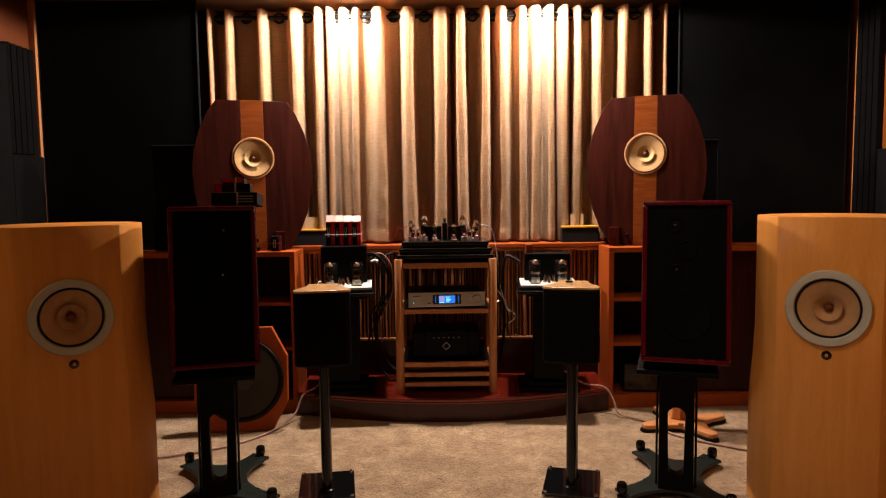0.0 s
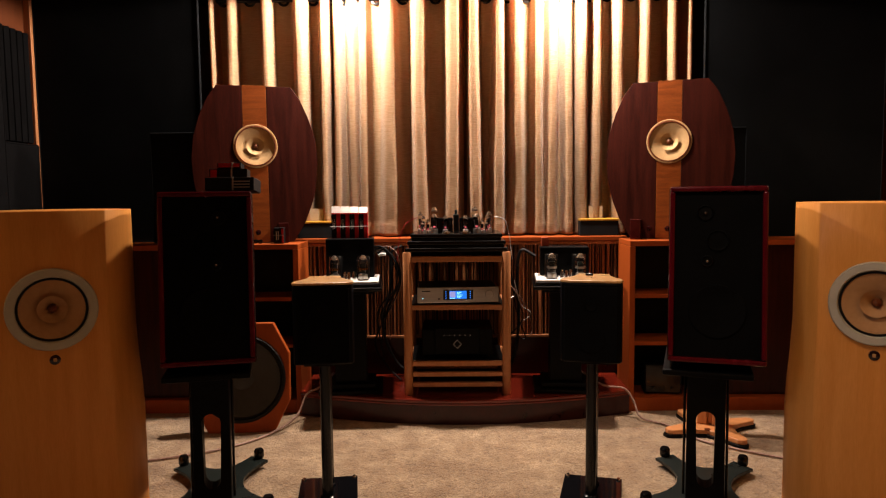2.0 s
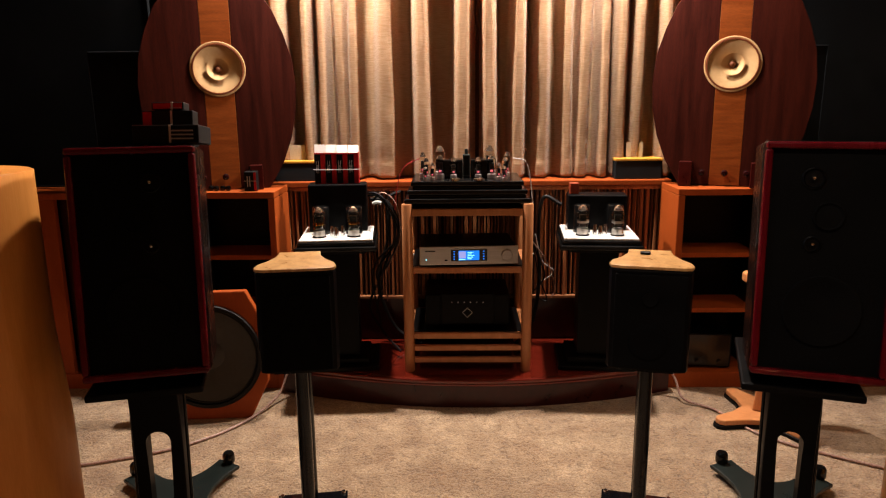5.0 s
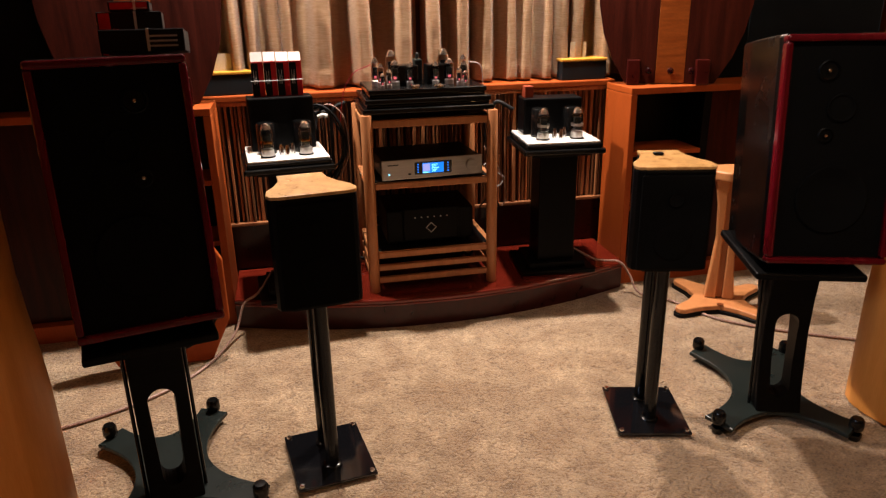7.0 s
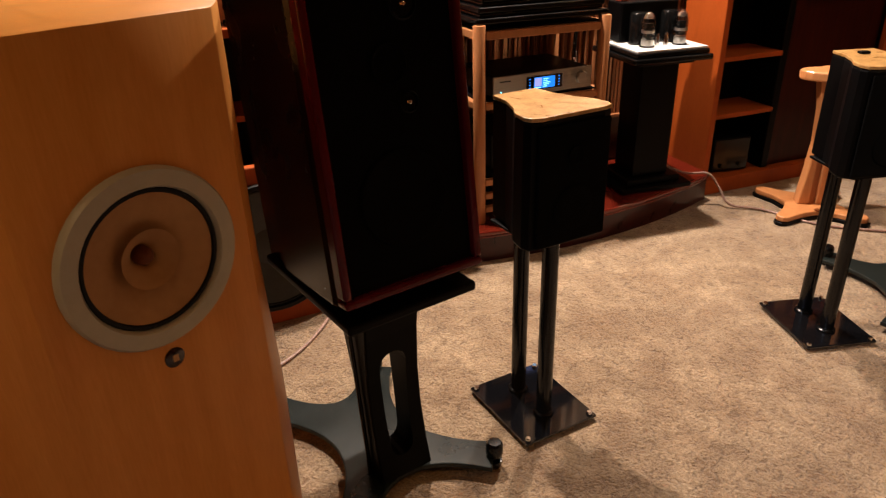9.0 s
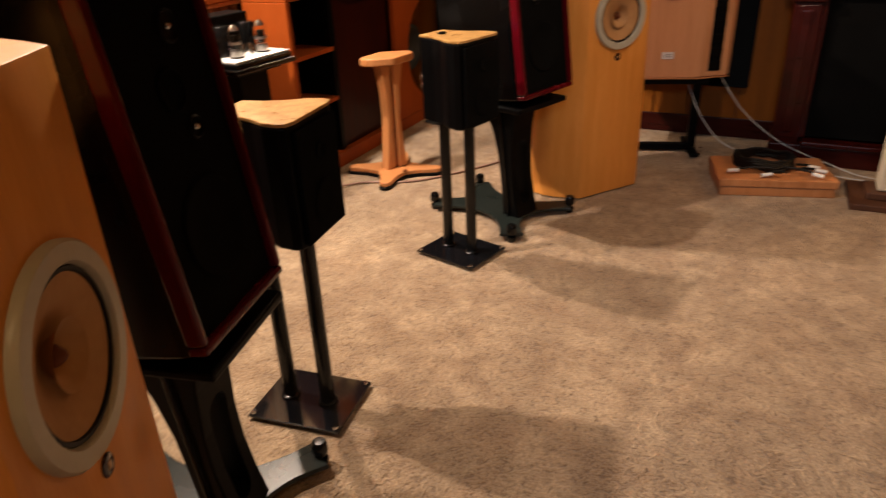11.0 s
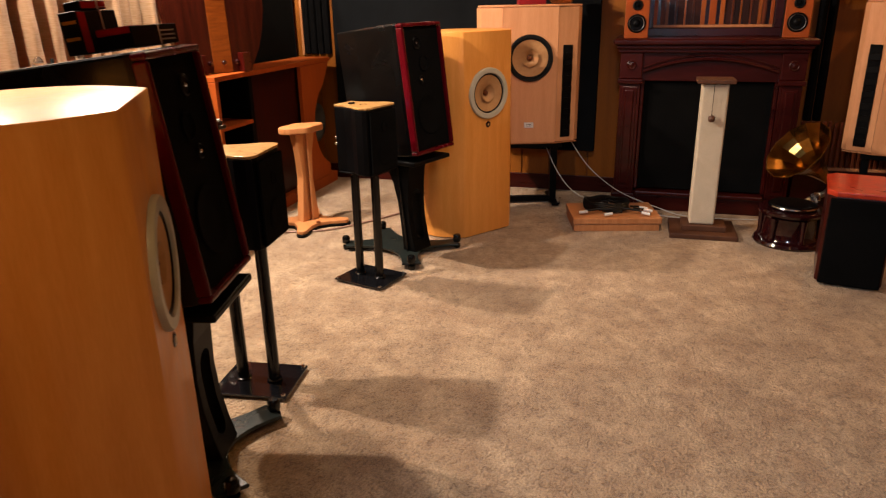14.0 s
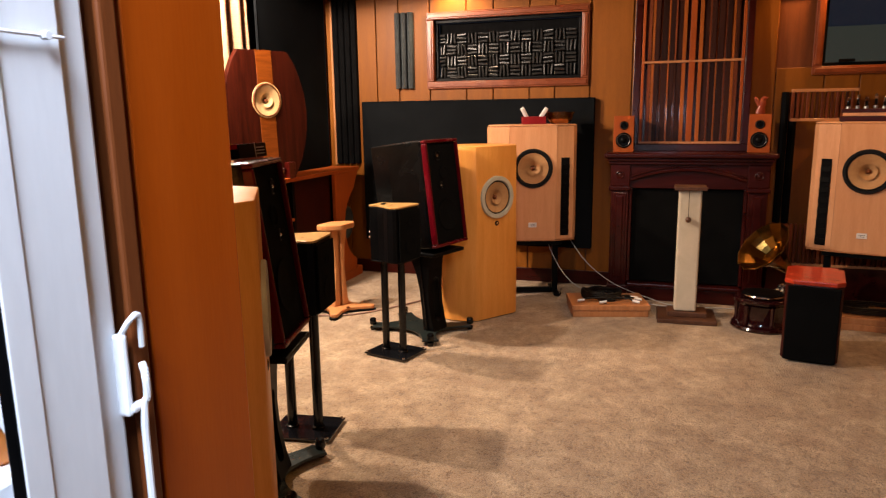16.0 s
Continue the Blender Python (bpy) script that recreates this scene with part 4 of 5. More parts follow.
for x, y, h, r, glow in ((-0.120, 0.02, 0.140, 0.024, False), (0.103, 0.02, 0.140, 0.024, False), (-0.118, -0.06, 0.105, 0.020, True), (0.110, -0.06, 0.105, 0.020, True), (-0.058, -0.075, 0.095, 0.015, True), (0.050, -0.075, 0.095, 0.015, True), (-0.178, -0.08, 0.095, 0.015, True), (-0.150, -0.12, 0.075, 0.012, True), (0.138, -0.12, 0.075, 0.012, True), (0.168, -0.08, 0.095, 0.015, True), (-0.195, -0.03, 0.115, 0.016, True), (0.180, -0.02, 0.115, 0.016, True), (-0.18, -0.135, 0.06, 0.011, True), (0.16, -0.14, 0.06, 0.011, True)):
    tube(pre, x, y, 0.0945, h, r, glow)
for x in (-0.068, 0.068):
    part("transformer", bx(x - 0.05, x + 0.05, -0.055, 0.03, 0.0945, 0.175, 0.006), black_gloss, pre)
part("choke", join(bx(-0.016, 0.016, 0.04, 0.10, 0.0945, 0.19, 0.004), rod((0, 0.07, 0.19), (0, 0.07, 0.215), 0.008)), grey_plate, pre)
for x in (-0.05, 0.05):
    part("volume_cap", lathe([(0.026, 0), (0.026, 0.008), (0.014, 0.014), (0, 0.014)], 20, pose(x, -0.145, 0.0945)), chrome, pre, "", True)

dac = rooted("dac_streamer", pose(0.018, 3.895, DECK + 0.484, 0, 0, 3), "silver-fronted player with a lit blue display in the rack", "player")
part("case", bx(-0.208, 0.208, 0.012, 0.31, 0.010, 0.085, 0.003), black_satin, dac)
part("front_panel", bx(-0.215, 0.215, 0.0, 0.011, 0.006, 0.088, 0.003), steel, dac, "brushed silver front")
part("display_window", bx(-0.078, 0.080, -0.002, -0.0005, 0.022, 0.074, 0.0004, 1), black_glass, dac)
part("display", bx(-0.045, 0.045, -0.0035, -0.0022, 0.027, 0.069, 0), screen_blue, dac, "lit blue display")
part("display_icon", bx(-0.043, -0.014, -0.0050, -0.0037, 0.036, 0.066, 0), screen_cover, dac, "album picture")
part("display_line", bx(-0.043, -0.016, -0.0050, -0.0037, 0.029, 0.032, 0), screen_white, dac)
for k in range(5):
    part("display_line", bx(-0.006, 0.012 + 0.006 * (k % 3), -0.0050, -0.0037, 0.032 + 0.007 * k, 0.0345 + 0.007 * k, 0), screen_white, dac)
for x in (-0.064, 0.064):
    for k in range(4):
        part("key_light", bx(x - 0.003, x + 0.003, -0.0035, -0.0022, 0.030 + 0.011 * k, 0.034 + 0.011 * k, 0), screen_blue, dac)
part("volume_knob", lathe([(0.024, 0), (0.024, 0.012), (0.022, 0.014), (0, 0.014)], 32, pose(0.165, -0.0005, 0.048) @ FRONT), steel, dac, "round silver knob", True)
part("power_light", lathe([(0.003, 0), (0.003, 0.002), (0, 0.002)], 10, pose(-0.185, -0.0005, 0.03) @ FRONT), screen_white, dac)
part("socket", bx(-0.105, -0.093, -0.001, 0.001, 0.024, 0.030, 0), black_satin, dac)
part("maker_mark", bx(-0.19, -0.145, -0.001, 0.001, 0.066, 0.070, 0), grey_plate, dac)
for x in (-0.17, 0.17):
    for y in (0.04, 0.27):
        part("foot", lathe([(0.018, 0), (0.018, 0.0095), (0, 0.0095)], 16, pose(x, y, 0)), rubber, dac)

psu = rooted("power_amplifier", pose(0.012, 3.95, DECK + 0.183), "black power amplifier with a pale diamond mark in the rack", "amplifier")
part("case", bx(-0.19, 0.19, 0.0, 0.28, 0.012, 0.155, 0.006), black_satin, psu)
part("front_panel", bx(-0.12, 0.12, -0.016, -0.0005, 0.020, 0.165, 0.006), black_satin, psu)
part("mark", join(*[moved(bx(-0.016, 0.016, -0.0185, -0.0165, -0.0012, 0.0012, 0), pose(a, 0, b, 0, r)) for a, b, r in ((-0.011, 0.066, 45), (0.011, 0.066, -45), (-0.011, 0.088, -45), (0.011, 0.088, 45))]), ink, psu, "pale diamond outline")
for k in range(6):
    part("button", lathe([(0.003, 0), (0.003, 0.002), (0, 0.002)], 10, pose(-0.07 + 0.028 * k, -0.0165, 0.125) @ FRONT), ink, psu)
for x in (-0.16, 0.16):
    for y in (0.03, 0.25):
        part("foot", lathe([(0.018, 0), (0.018, 0.0115), (0, 0.0115)], 16, pose(x, y, 0)), rubber, psu)


def amp_stand(m):
    root = rooted("amplifier_stand", m, "black pedestal stand on the cherry platform", "stand", "black amplifier pedestals")
    part("base", bx(-0.17, 0.17, -0.15, 0.15, 0, 0.022, 0.005), black_satin, root)
    part("base_step", bx(-0.13, 0.13, -0.115, 0.115, 0.0225, 0.05, 0.005), black_satin, root)
    part("column", bx(-0.085, 0.085, -0.08, 0.08, 0.0505, 0.535, 0.006), black_satin, root)
    part("top", bx(-0.13, 0.13, -0.12, 0.12, 0.5355, 0.552, 0.005), black_satin, root)
    return root


def mono_amp(m, label, tall):
    root = rooted("tube_amplifier", m, label, "amplifier", "white-topped tube amplifiers")
    part("plinth", bx(-0.178, 0.178, -0.172, 0.195, 0, 0.024, 0.008, 3), black_gloss, root)
    part("plinth_step", bx(-0.166, 0.166, -0.160, 0.183, 0.0245, 0.044, 0.006, 3), black_gloss, root)
    part("chassis_top", bx(-0.158, 0.158, -0.152, 0.175, 0.0445, 0.053, 0.002), white_plate, root, "white top plate")
    part("transformer_cover", bx(-0.132, 0.132, 0.045, 0.165, 0.0535, tall, 0.006), black_satin, root)
    for x in (-0.072, 0.072):
        part("can", lathe([(0.038, 0.0535), (0.038, 0.170), (0.033, 0.177), (0, 0.178)], 24, pose(x, 0.003, 0)), black_gloss, root, "", True)
    for x in (-0.075, 0.075):
        ring = part("socket_ring", lathe([(0.03, 0.0535), (0.03, 0.057), (0.018, 0.058), (0, 0.058)], 24, pose(x, -0.075, 0)), black_satin, root, "", True)
        tube(root, x, -0.075, 0.0585, 0.130, 0.026)
        part("print_band", lathe([(0.0262, 0.108), (0.0264, 0.109), (0.0264, 0.118), (0.0262, 0.119)], 18, pose(x, -0.075, 0)), brass if tall > 0.25 else steel, ring, "", True)
    for k, (x, y) in enumerate(((0.0, -0.09), (-0.02, -0.06), (0.025, -0.05))):
        part("valve", lathe([(0.010, 0.0535), (0.010, 0.085), (0.007, 0.099), (0, 0.100)], 14, pose(x, y, 0)), chrome, root, "", True)
    for x, y in ((-0.145, -0.14), (0.145, -0.14), (-0.145, 0.02), (0.145, 0.02), (0.05, -0.135), (-0.05, -0.135)):
        part("screw", lathe([(0.004, 0.0532), (0.004, 0.055), (0, 0.0555)], 8, pose(x, y, 0)), steel, root, "", True)
    return root


LEFT_COVER, RIGHT_COVER = 0.268, 0.212
for x, turn, tall, words in ((0.600, -5, RIGHT_COVER, "tube amplifier with a white top and two big tubes"), (-0.570, 5, LEFT_COVER, "tube amplifier with a white top, red boxes stacked behind its tubes")):
    if x > 0:
        first = amp_stand(pose(x, 4.03, DECK, 0, 0, turn))
    else:
        copy_thing(first, pose(x, 4.03, DECK, 0, 0, turn))
    mono_amp(pose(x, 4.03, DECK + 0.553, 0, 0, turn), words, tall)


# ---- boxes ----
def red_box(m, label, opened):
    root = rooted("tube_carton", m, label, "box", "red and black tube cartons")
    part("body", bx(-0.024, 0.024, -0.024, 0.024, 0, 0.140, 0.001, 1), card_red, root)
    part("front_label", bx(-0.0245, 0.003, -0.0252, -0.0242, 0.002, 0.133, 0), card_black, root, "black label")
    for k in range(3):
        part("print_bar", bx(-0.017 + 0.005 * k, -0.0155 + 0.005 * k, -0.0262, -0.0254, 0.05, 0.105 - 0.02 * (k % 2), 0), ink, root)
    part("lid_flap", moved(bx(-0.023, 0.023, 0, 0.002, 0, 0.038, 0), pose(0, -0.022, 0.1405, -24 - opened)), card_white, root, "white open flap")
    part("lid_flap", moved(bx(-0.023, 0.023, 0, 0.002, 0, 0.03, 0), pose(0, 0.021, 0.1405, -10)), card_white, root)
    return root


tops = DECK + 0.553 + LEFT_COVER + 0.0005
for k in range(4):
    red_box(pose(-0.655 + 0.0505 * k, 4.135 + 0.003 * (k % 2), tops, 0, 0, 4 - 1.0 * (k % 2)), "upright red and black tube carton with open white flaps", 6 * k - 8)
thing("cord", pipe([(-0.683, 4.103, tops + 0.065), (-0.60, 4.106, tops + 0.064), (-0.475, 4.110, tops + 0.066)], 0.0015), white_wire, pose(0, 0, 0), "thin pale cord tied round tube cartons", "cord")


def carton(m, w, d, h, side, label, bars=3, band=True):
    root = rooted("carton", m, label, "box", "cartons on the monitor")
    part("body", bx(-w / 2, w / 2, -d / 2, d / 2, 0, h, 0.0015, 1), card_black, root)
    if side:
        part("red_side", bx(-w / 2 + 0.004, -w / 2 + side, -d / 2 - 0.001, -d / 2 - 0.0002, 0.003, h - 0.003, 0), card_red, root)
    for k in range(bars):
        part("print_bar", bx(w * (0.05 + 0.0 * k), w * 0.42, -d / 2 - 0.001, -d / 2 - 0.0002, h * (0.2 + 0.22 * k), h * (0.28 + 0.22 * k), 0), ink, root)
    if band:
        part("band", join(bx(0.01, 0.016, -d / 2 - 0.002, d / 2 + 0.002, h, h + 0.001, 0), bx(0.01, 0.016, -d / 2 - 0.002, -d / 2 - 0.001, 0, h, 0)), white_wire, root)
    return root


ML = pose(-0.966, 3.016, 0, 0, 0, 14)
TOPZ = 1.222
flat = carton(ML @ pose(0.095, -0.075, TOPZ - 0.010, -7, 0, -12), 0.185, 0.11, 0.05, 0.0, "flat black carton with a red band lying on a monitor speaker", 3)
part("red_band", join(bx(-0.0936, -0.0926, -0.05, 0.05, 0.034, 0.049, 0), bx(-0.0926, -0.05, -0.05, 0.05, 0.0502, 0.0512, 0)), card_red, flat, "red band")
upright = carton(ML @ pose(0.075, 0.035, TOPZ - 0.024, -7, 0, -10), 0.15, 0.055, 0.105, 0.03, "upright black and red carton standing on a monitor speaker", 2)
for z in (0.035, 0.075):
    part("yellow_bar", bx(-0.0762, -0.0752, -0.022, 0.020, z, z + 0.008, 0), amber, upright)
carton(ML @ pose(0.08, 0.05, TOPZ + 0.083, -7, 0, -12), 0.095, 0.05, 0.022, 0.09, "small red carton on top of an upright carton", 1)


def amber_box(m, label):
    root = rooted("storage_box", m, label, "box", "dark boxes with amber lids")
    part("body", bx(-0.112, 0.112, -0.06, 0.06, 0, 0.085, 0.004), navy, root)
    part("rim", bx(-0.115, 0.115, -0.063, 0.063, 0.0855, 0.098, 0.003), amber, root, "amber rim")
    part("card", bx(-0.05, 0.03, 0.0, 0.002, 0.0985, 0.17, 0), sisal, root, "beige card standing in the box")
    return root


amb = amber_box(pose(0.842, 4.365, 0.9465), "dark open box with an amber rim on the ledge")
copy_thing(amb, pose(-0.80, 4.365, 0.9465, 0, 0, 3))
small = rooted("carton", pose(-0.955, 4.06, 0.936, 0, 0, 4), "small black and red carton tied with cord on the side cabinet", "box", "cartons on the monitor")
part("body", bx(-0.026, 0.026, -0.03, 0.03, 0, 0.085, 0.001, 1), card_black, small)
part("red_stripe", bx(0.016, 0.0262, -0.0312, -0.0302, 0.002, 0.083, 0), card_red, small, "red stripe")
part("cord", bx(-0.0268, 0.0268, -0.0324, -0.0314, 0.044, 0.0462, 0), white_wire, small)
for k in range(2):
    part("print_bar", bx(-0.014 + 0.010 * k, -0.010 + 0.010 * k, -0.0312, -0.0302, 0.02, 0.066, 0), ink, small)
for k in range(4):
    thing("cone_foot", lathe([(0, 0), (0.009, 0.002), (0.013, 0.012), (0.010, 0.022), (0, 0.024)], 16), black_gloss, pose(-1.06 - 0.027 * k, 4.05 + 0.01 * (k % 2), 0.9345), "small glossy black ball foot on the cabinet", "foot", "loose black feet", True)


# ---- octagonal woofer panel on the floor ----
sub = rooted("woofer_panel", pose(-1.085, 3.70, 0, -4, 0, 4), "orange octagonal panel with a large woofer leaning on the floor", "speaker")
octo = [(-0.165, 0.0), (0.165, 0.0), (0.245, 0.16), (0.245, 0.40), (0.165, 0.555), (-0.165, 0.555), (-0.245, 0.40), (-0.245, 0.16)]
part("panel", prism(octo, 0.04, 0.005, 2, pose(0, 0.03, 0) @ FRONT), ginger, sub)
driver(sub, 0, -0.0105, 0.275, 0.225, rubber, 0.02, dark_paper, False, label="large dark grey woofer")
part("prop", bx(-0.03, 0.03, 0.031, 0.16, 0.02, 0.30, 0.004), ginger, sub)


# ---- pale wooden stand with a wavy post ----
ws = rooted("wooden_stand", pose(1.27, 3.68, 0, 0, 0, -28), "pale beech speaker stand with four lobed feet", "speaker stand")
star = []
for k in range(4):
    a = math.pi / 4 + k * math.pi / 2
    for da, r in ((-0.12, 0.235), (-0.05, 0.25), (0.05, 0.25), (0.12, 0.235), (0.30, 0.15), (math.pi / 4, 0.105), (math.pi / 2 - 0.30, 0.15)):
        star.append((r * math.cos(a + da), r * math.sin(a + da)))
part("base_shadow_board", prism([(x * 1.04, y * 1.04) for x, y in star], 0.016, 0.002, 1), black_satin, ws, "black lower board")
part("base", prism(star, 0.024, 0.006, 3, pose(0, 0, 0.0165)), beech_oiled, ws)
for s in (-1, 1):
    wave = [(s * (0.012 + 0.0), 0.0), (s * 0.062, 0.0), (s * 0.050, 0.12), (s * 0.038, 0.27), (s * 0.046, 0.42), (s * 0.070, 0.545), (s * 0.012, 0.545)]
    part("post_half", prism(wave, 0.065, 0.006, 2, pose(0, 0.0325, 0.041) @ FRONT), beech_oiled, ws)
part("post_core", bx(-0.0118, 0.0118, -0.018, 0.018, 0.041, 0.585, 0.002), oak, ws)
top_plan = []
for k in range(32):
    a = 2 * math.pi * k / 32
    r = 0.112 + 0.022 * math.cos(2 * a) + 0.012 * math.cos(4 * a + 0.4)
    top_plan.append((r * math.cos(a), 0.9 * r * math.sin(a)))
part("top", prism(top_plan, 0.04, 0.009, 3, pose(0, 0, 0.5865)), beech_oiled, ws)
part("cap", lathe([(0.014, 0.0405), (0.014, 0.044), (0, 0.044)], 18, pose(0.0, -0.10, 0)), casing_wood, ws)


# ---- big beech speakers on black stands by the east wall ----
def big_speaker(m, label, slot_side):
    root = rooted("large_speaker", m, label, "speaker", "large beech speakers")
    z0, z1 = 0.44, 1.265
    mid = [(-0.17, 0.0), (0.17, 0.0), (0.17, 0.36), (-0.17, 0.36)]
    part("body", prism(mid, z1 - z0, 0.003, 2, pose(0, 0, z0)), birch_pale, root)
    for s in (-1, 1):
        wing = [(s * 0.1715, 0.002), (s * 0.30, 0.035), (s * 0.325, 0.07), (s * 0.30, 0.19), (s * 0.24, 0.355), (s * 0.1715, 0.358)]
        part("wing", prism(wing, z1 - z0 - 0.004, 0.006, 3, pose(0, 0, z0 + 0.002)), birch_pale, root)
    part("top", prism([(-0.32, 0.05), (-0.17, -0.004), (0.17, -0.004), (0.32, 0.05), (0.24, 0.37), (-0.24, 0.37)], 0.012, 0.004, 2, pose(0, 0, z1 + 0.0005)), birch_pale, root)
    part("lower_rim", prism([(-0.32, 0.05), (-0.17, -0.004), (0.17, -0.004), (0.32, 0.05), (0.24, 0.37), (-0.24, 0.37)], 0.008, 0.003, 2, pose(0, 0, z0 - 0.0085)), oak, root)
    driver(root, 0, -0.003, 0.965, 0.142, rubber, 0.022, paper_cone, label="tan paper-cone driver with a black scalloped rim")
    sl = Matrix.Translation((slot_side * 0.236, 0.019, 0)) @ pose(0, 0, 0, 0, 0, slot_side * 14.4)
    slot = part("slot", moved(bx(-0.032, 0.032, -0.0035, 0.003, z0 + 0.03, z0 + 0.60, 0), sl), foam_black, root, "black slotted vent")
    for k in range(8):
        part("vent_bar", moved(bx(-0.032, 0.032, -0.010, -0.0036, z0 + 0.04 + 0.068 * k, z0 + 0.075 + 0.068 * k, 0.002, 1), sl), black_satin, slot)
    part("name_plate", bx(-0.03, 0.03, -0.004, -0.0005, z0 + 0.095, z0 + 0.13, 0.004), card_white, root, "small ivory plate")
    for k in range(2):
        part("print_bar", bx(-0.016, 0.016, -0.0052, -0.0042, z0 + 0.105 + 0.010 * k, z0 + 0.108 + 0.010 * k, 0), black_satin, root)
    return root


def big_stand(m):
    root = rooted("speaker_stand", m, "black steel stand under a large beech speaker", "speaker stand", "low black steel stands")
    for x in (-0.19, 0.19):
        part("leg", bx(x - 0.022, x + 0.022, 0.12, 0.16, 0.03, 0.40, 0.003), black_satin, root)
        part("runner", bx(x - 0.022, x + 0.022, 0.0, 0.32, 0.012, 0.03, 0.003), black_satin, root)
        for y in (0.02, 0.30):
            part("spike", lathe([(0, 0), (0.004, 0.0), (0.008, 0.0118), (0.008, 0.06), (0, 0.066)], 12, pose(x + math.copysign(0.034, x), y, 0)), chrome, root, "", True)
    part("cross_bar", bx(-0.168, 0.168, 0.125, 0.155, 0.012, 0.05, 0.003), black_satin, root)
    part("top_plate", bx(-0.22, 0.22, 0.02, 0.32, 0.4005, 0.4305, 0.003), black_satin, root)
    return root


B1 = pose(1.955, 2.43, 0, 0, 0, -72)
B2 = pose(1.985, 0.295, 0, 0, 0, -105)
big_speaker(B1, "large beech speaker with a vent, red tray and bowl on top", 1)
big_speaker(B2, "large beech speaker with a vent beside the fireplace", -1)
bs = big_stand(B1)
copy_thing(bs, B2)

tray = rooted("red_tray", B1 @ pose(0.02, 0.15, 1.278), "small red tray holding white cloths on a speaker", "tray")
part("tray", bx(-0.085, 0.085, -0.05, 0.05, 0, 0.055, 0.004), tray_red, tray)
for x, a in ((-0.07, -28), (0.07, 32)):
    part("cloth", moved(bx(-0.014, 0.014, -0.02, 0.02, 0, 0.085, 0.008, 2), pose(x * 0.7, 0, 0.045, 10, a)), card_white, tray, "crumpled white cloth")
bowl = rooted("amber_bowl", B1 @ pose(0.215, 0.17, 1.278), "amber glass bowl on a speaker", "bowl")
part("bowl", lathe([(0.055, 0.0), (0.09, 0.03), (0.11, 0.085), (0.104, 0.085), (0.084, 0.034), (0.0, 0.012)], 14), amber_glass, bowl, "", False)

amp2 = rooted("tube_amplifier", B2 @ pose(-0.02, 0.17, 1.278), "dark red wooden tube amplifier on a large speaker", "amplifier")
part("plinth", bx(-0.17, 0.17, -0.12, 0.12, 0, 0.035, 0.004), mantel_wood, amp2)
part("band", bx(-0.155, 0.155, -0.108, 0.108, 0.0352, 0.055, 0), birch_pale, amp2)
part("deck", bx(-0.165, 0.165, -0.115, 0.115, 0.0555, 0.08, 0.004), mantel_wood, amp2)
for k in range(6):
    tube(amp2, -0.13 + 0.05 * k, -0.06 + 0.04 * (k % 2), 0.0805, 0.075 + 0.02 * (k % 2), 0.014)
dif2 = rooted("slat_diffuser", pose(2.30, 0.62, 1.278, 0, 0, -90), "small striped wood diffuser standing on a speaker", "diffuser")
part("frame", join(bx(-0.10, 0.30, 0.0, 0.05, 0.0, 0.02, 0.002), bx(-0.10, 0.30, 0.0, 0.05, 0.195, 0.215, 0.002)), oak, dif2)
for k in range(13):
    part("slat", bx(-0.10 + 0.03 * k, -0.082 + 0.03 * k, 0.004 + 0.008 * (k % 3), 0.045, 0.0205, 0.1945, 0.002, 1), strip_wood, dif2)


# ---- fireplace ----
FX = 2.14
fp = rooted("fireplace", pose(0, 0, 0), "dark cherry fireplace surround with an arched frieze and black firebox", "fireplace")
for y0, y1 in ((0.845, 0.970), (1.765, 1.890)):
    part("pilaster", join(bx(FX, EAST - 0.03, y0, y1, 0.10, 0.80, 0.005), bx(FX - 0.006, FX + 0.01, y0 + 0.018, y1 - 0.018, 0.13, 0.785, 0.005, 2), bx(FX - 0.014, FX + 0.01, y0 + 0.036, y1 - 0.036, 0.16, 0.765, 0.008, 3)), mantel_wood, fp)
    part("plinth_block", bx(FX - 0.02, EAST - 0.03, y0 - 0.012, y1 + 0.012, 0.0, 0.0995, 0.006), mantel_wood, fp)
    cap = part("capital", join(bx(FX - 0.014, EAST - 0.03, y0 - 0.006, y1 + 0.006, 0.832, 0.99, 0.006), bx(FX - 0.026, EAST - 0.03, y0 - 0.014, y1 + 0.014, 0.8005, 0.8315, 0.008, 3)), mantel_wood, fp)
    part("rosette", lathe([(0.030, 0.0), (0.030, 0.006), (0.025, 0.009), (0.020, 0.004), (0.014, 0.004), (0.008, 0.009), (0, 0.010)], 28, pose(FX - 0.0145, (y0 + y1) / 2, 0.915, 0, 0, -90) @ FRONT), mantel_wood, cap, "turned rosette", True)
for rise, r in ((0.0, 0.009), (0.024, 0.005)):
    part("arch_moulding", pipe([(FX - 0.004, 1.3675 + 0.385 * (k / 6 - 1), 0.876 + rise + 0.075 * (1 - (k / 6 - 1) ** 2)) for k in range(13)], r, 8, 3), mantel_wood, fp, "", True)
arch = [(-0.395, 0.0), (-0.395, -0.11)] + [(0.395 * (2 * k / 16 - 1), -0.11 + 0.075 * (1 - (2 * k / 16 - 1) ** 2)) for k in range(17)] + [(0.395, -0.11), (0.395, 0.0)]
part("frieze", prism([(x, z) for x, z in arch], 0.08, 0.004, 2, Matrix(((0, 0, 1, FX), (1, 0, 0, 1.3675), (0, 1, 0, 0.99), (0, 0, 0, 1)))), mantel_wood, fp, "arched frieze")
under = [(-0.394, -0.172), (0.394, -0.172), (0.394, -0.112)] + [(0.394 * (1 - 2 * k / 16), -0.112 + 0.075 * (1 - (1 - 2 * k / 16) ** 2)) for k in range(17)]
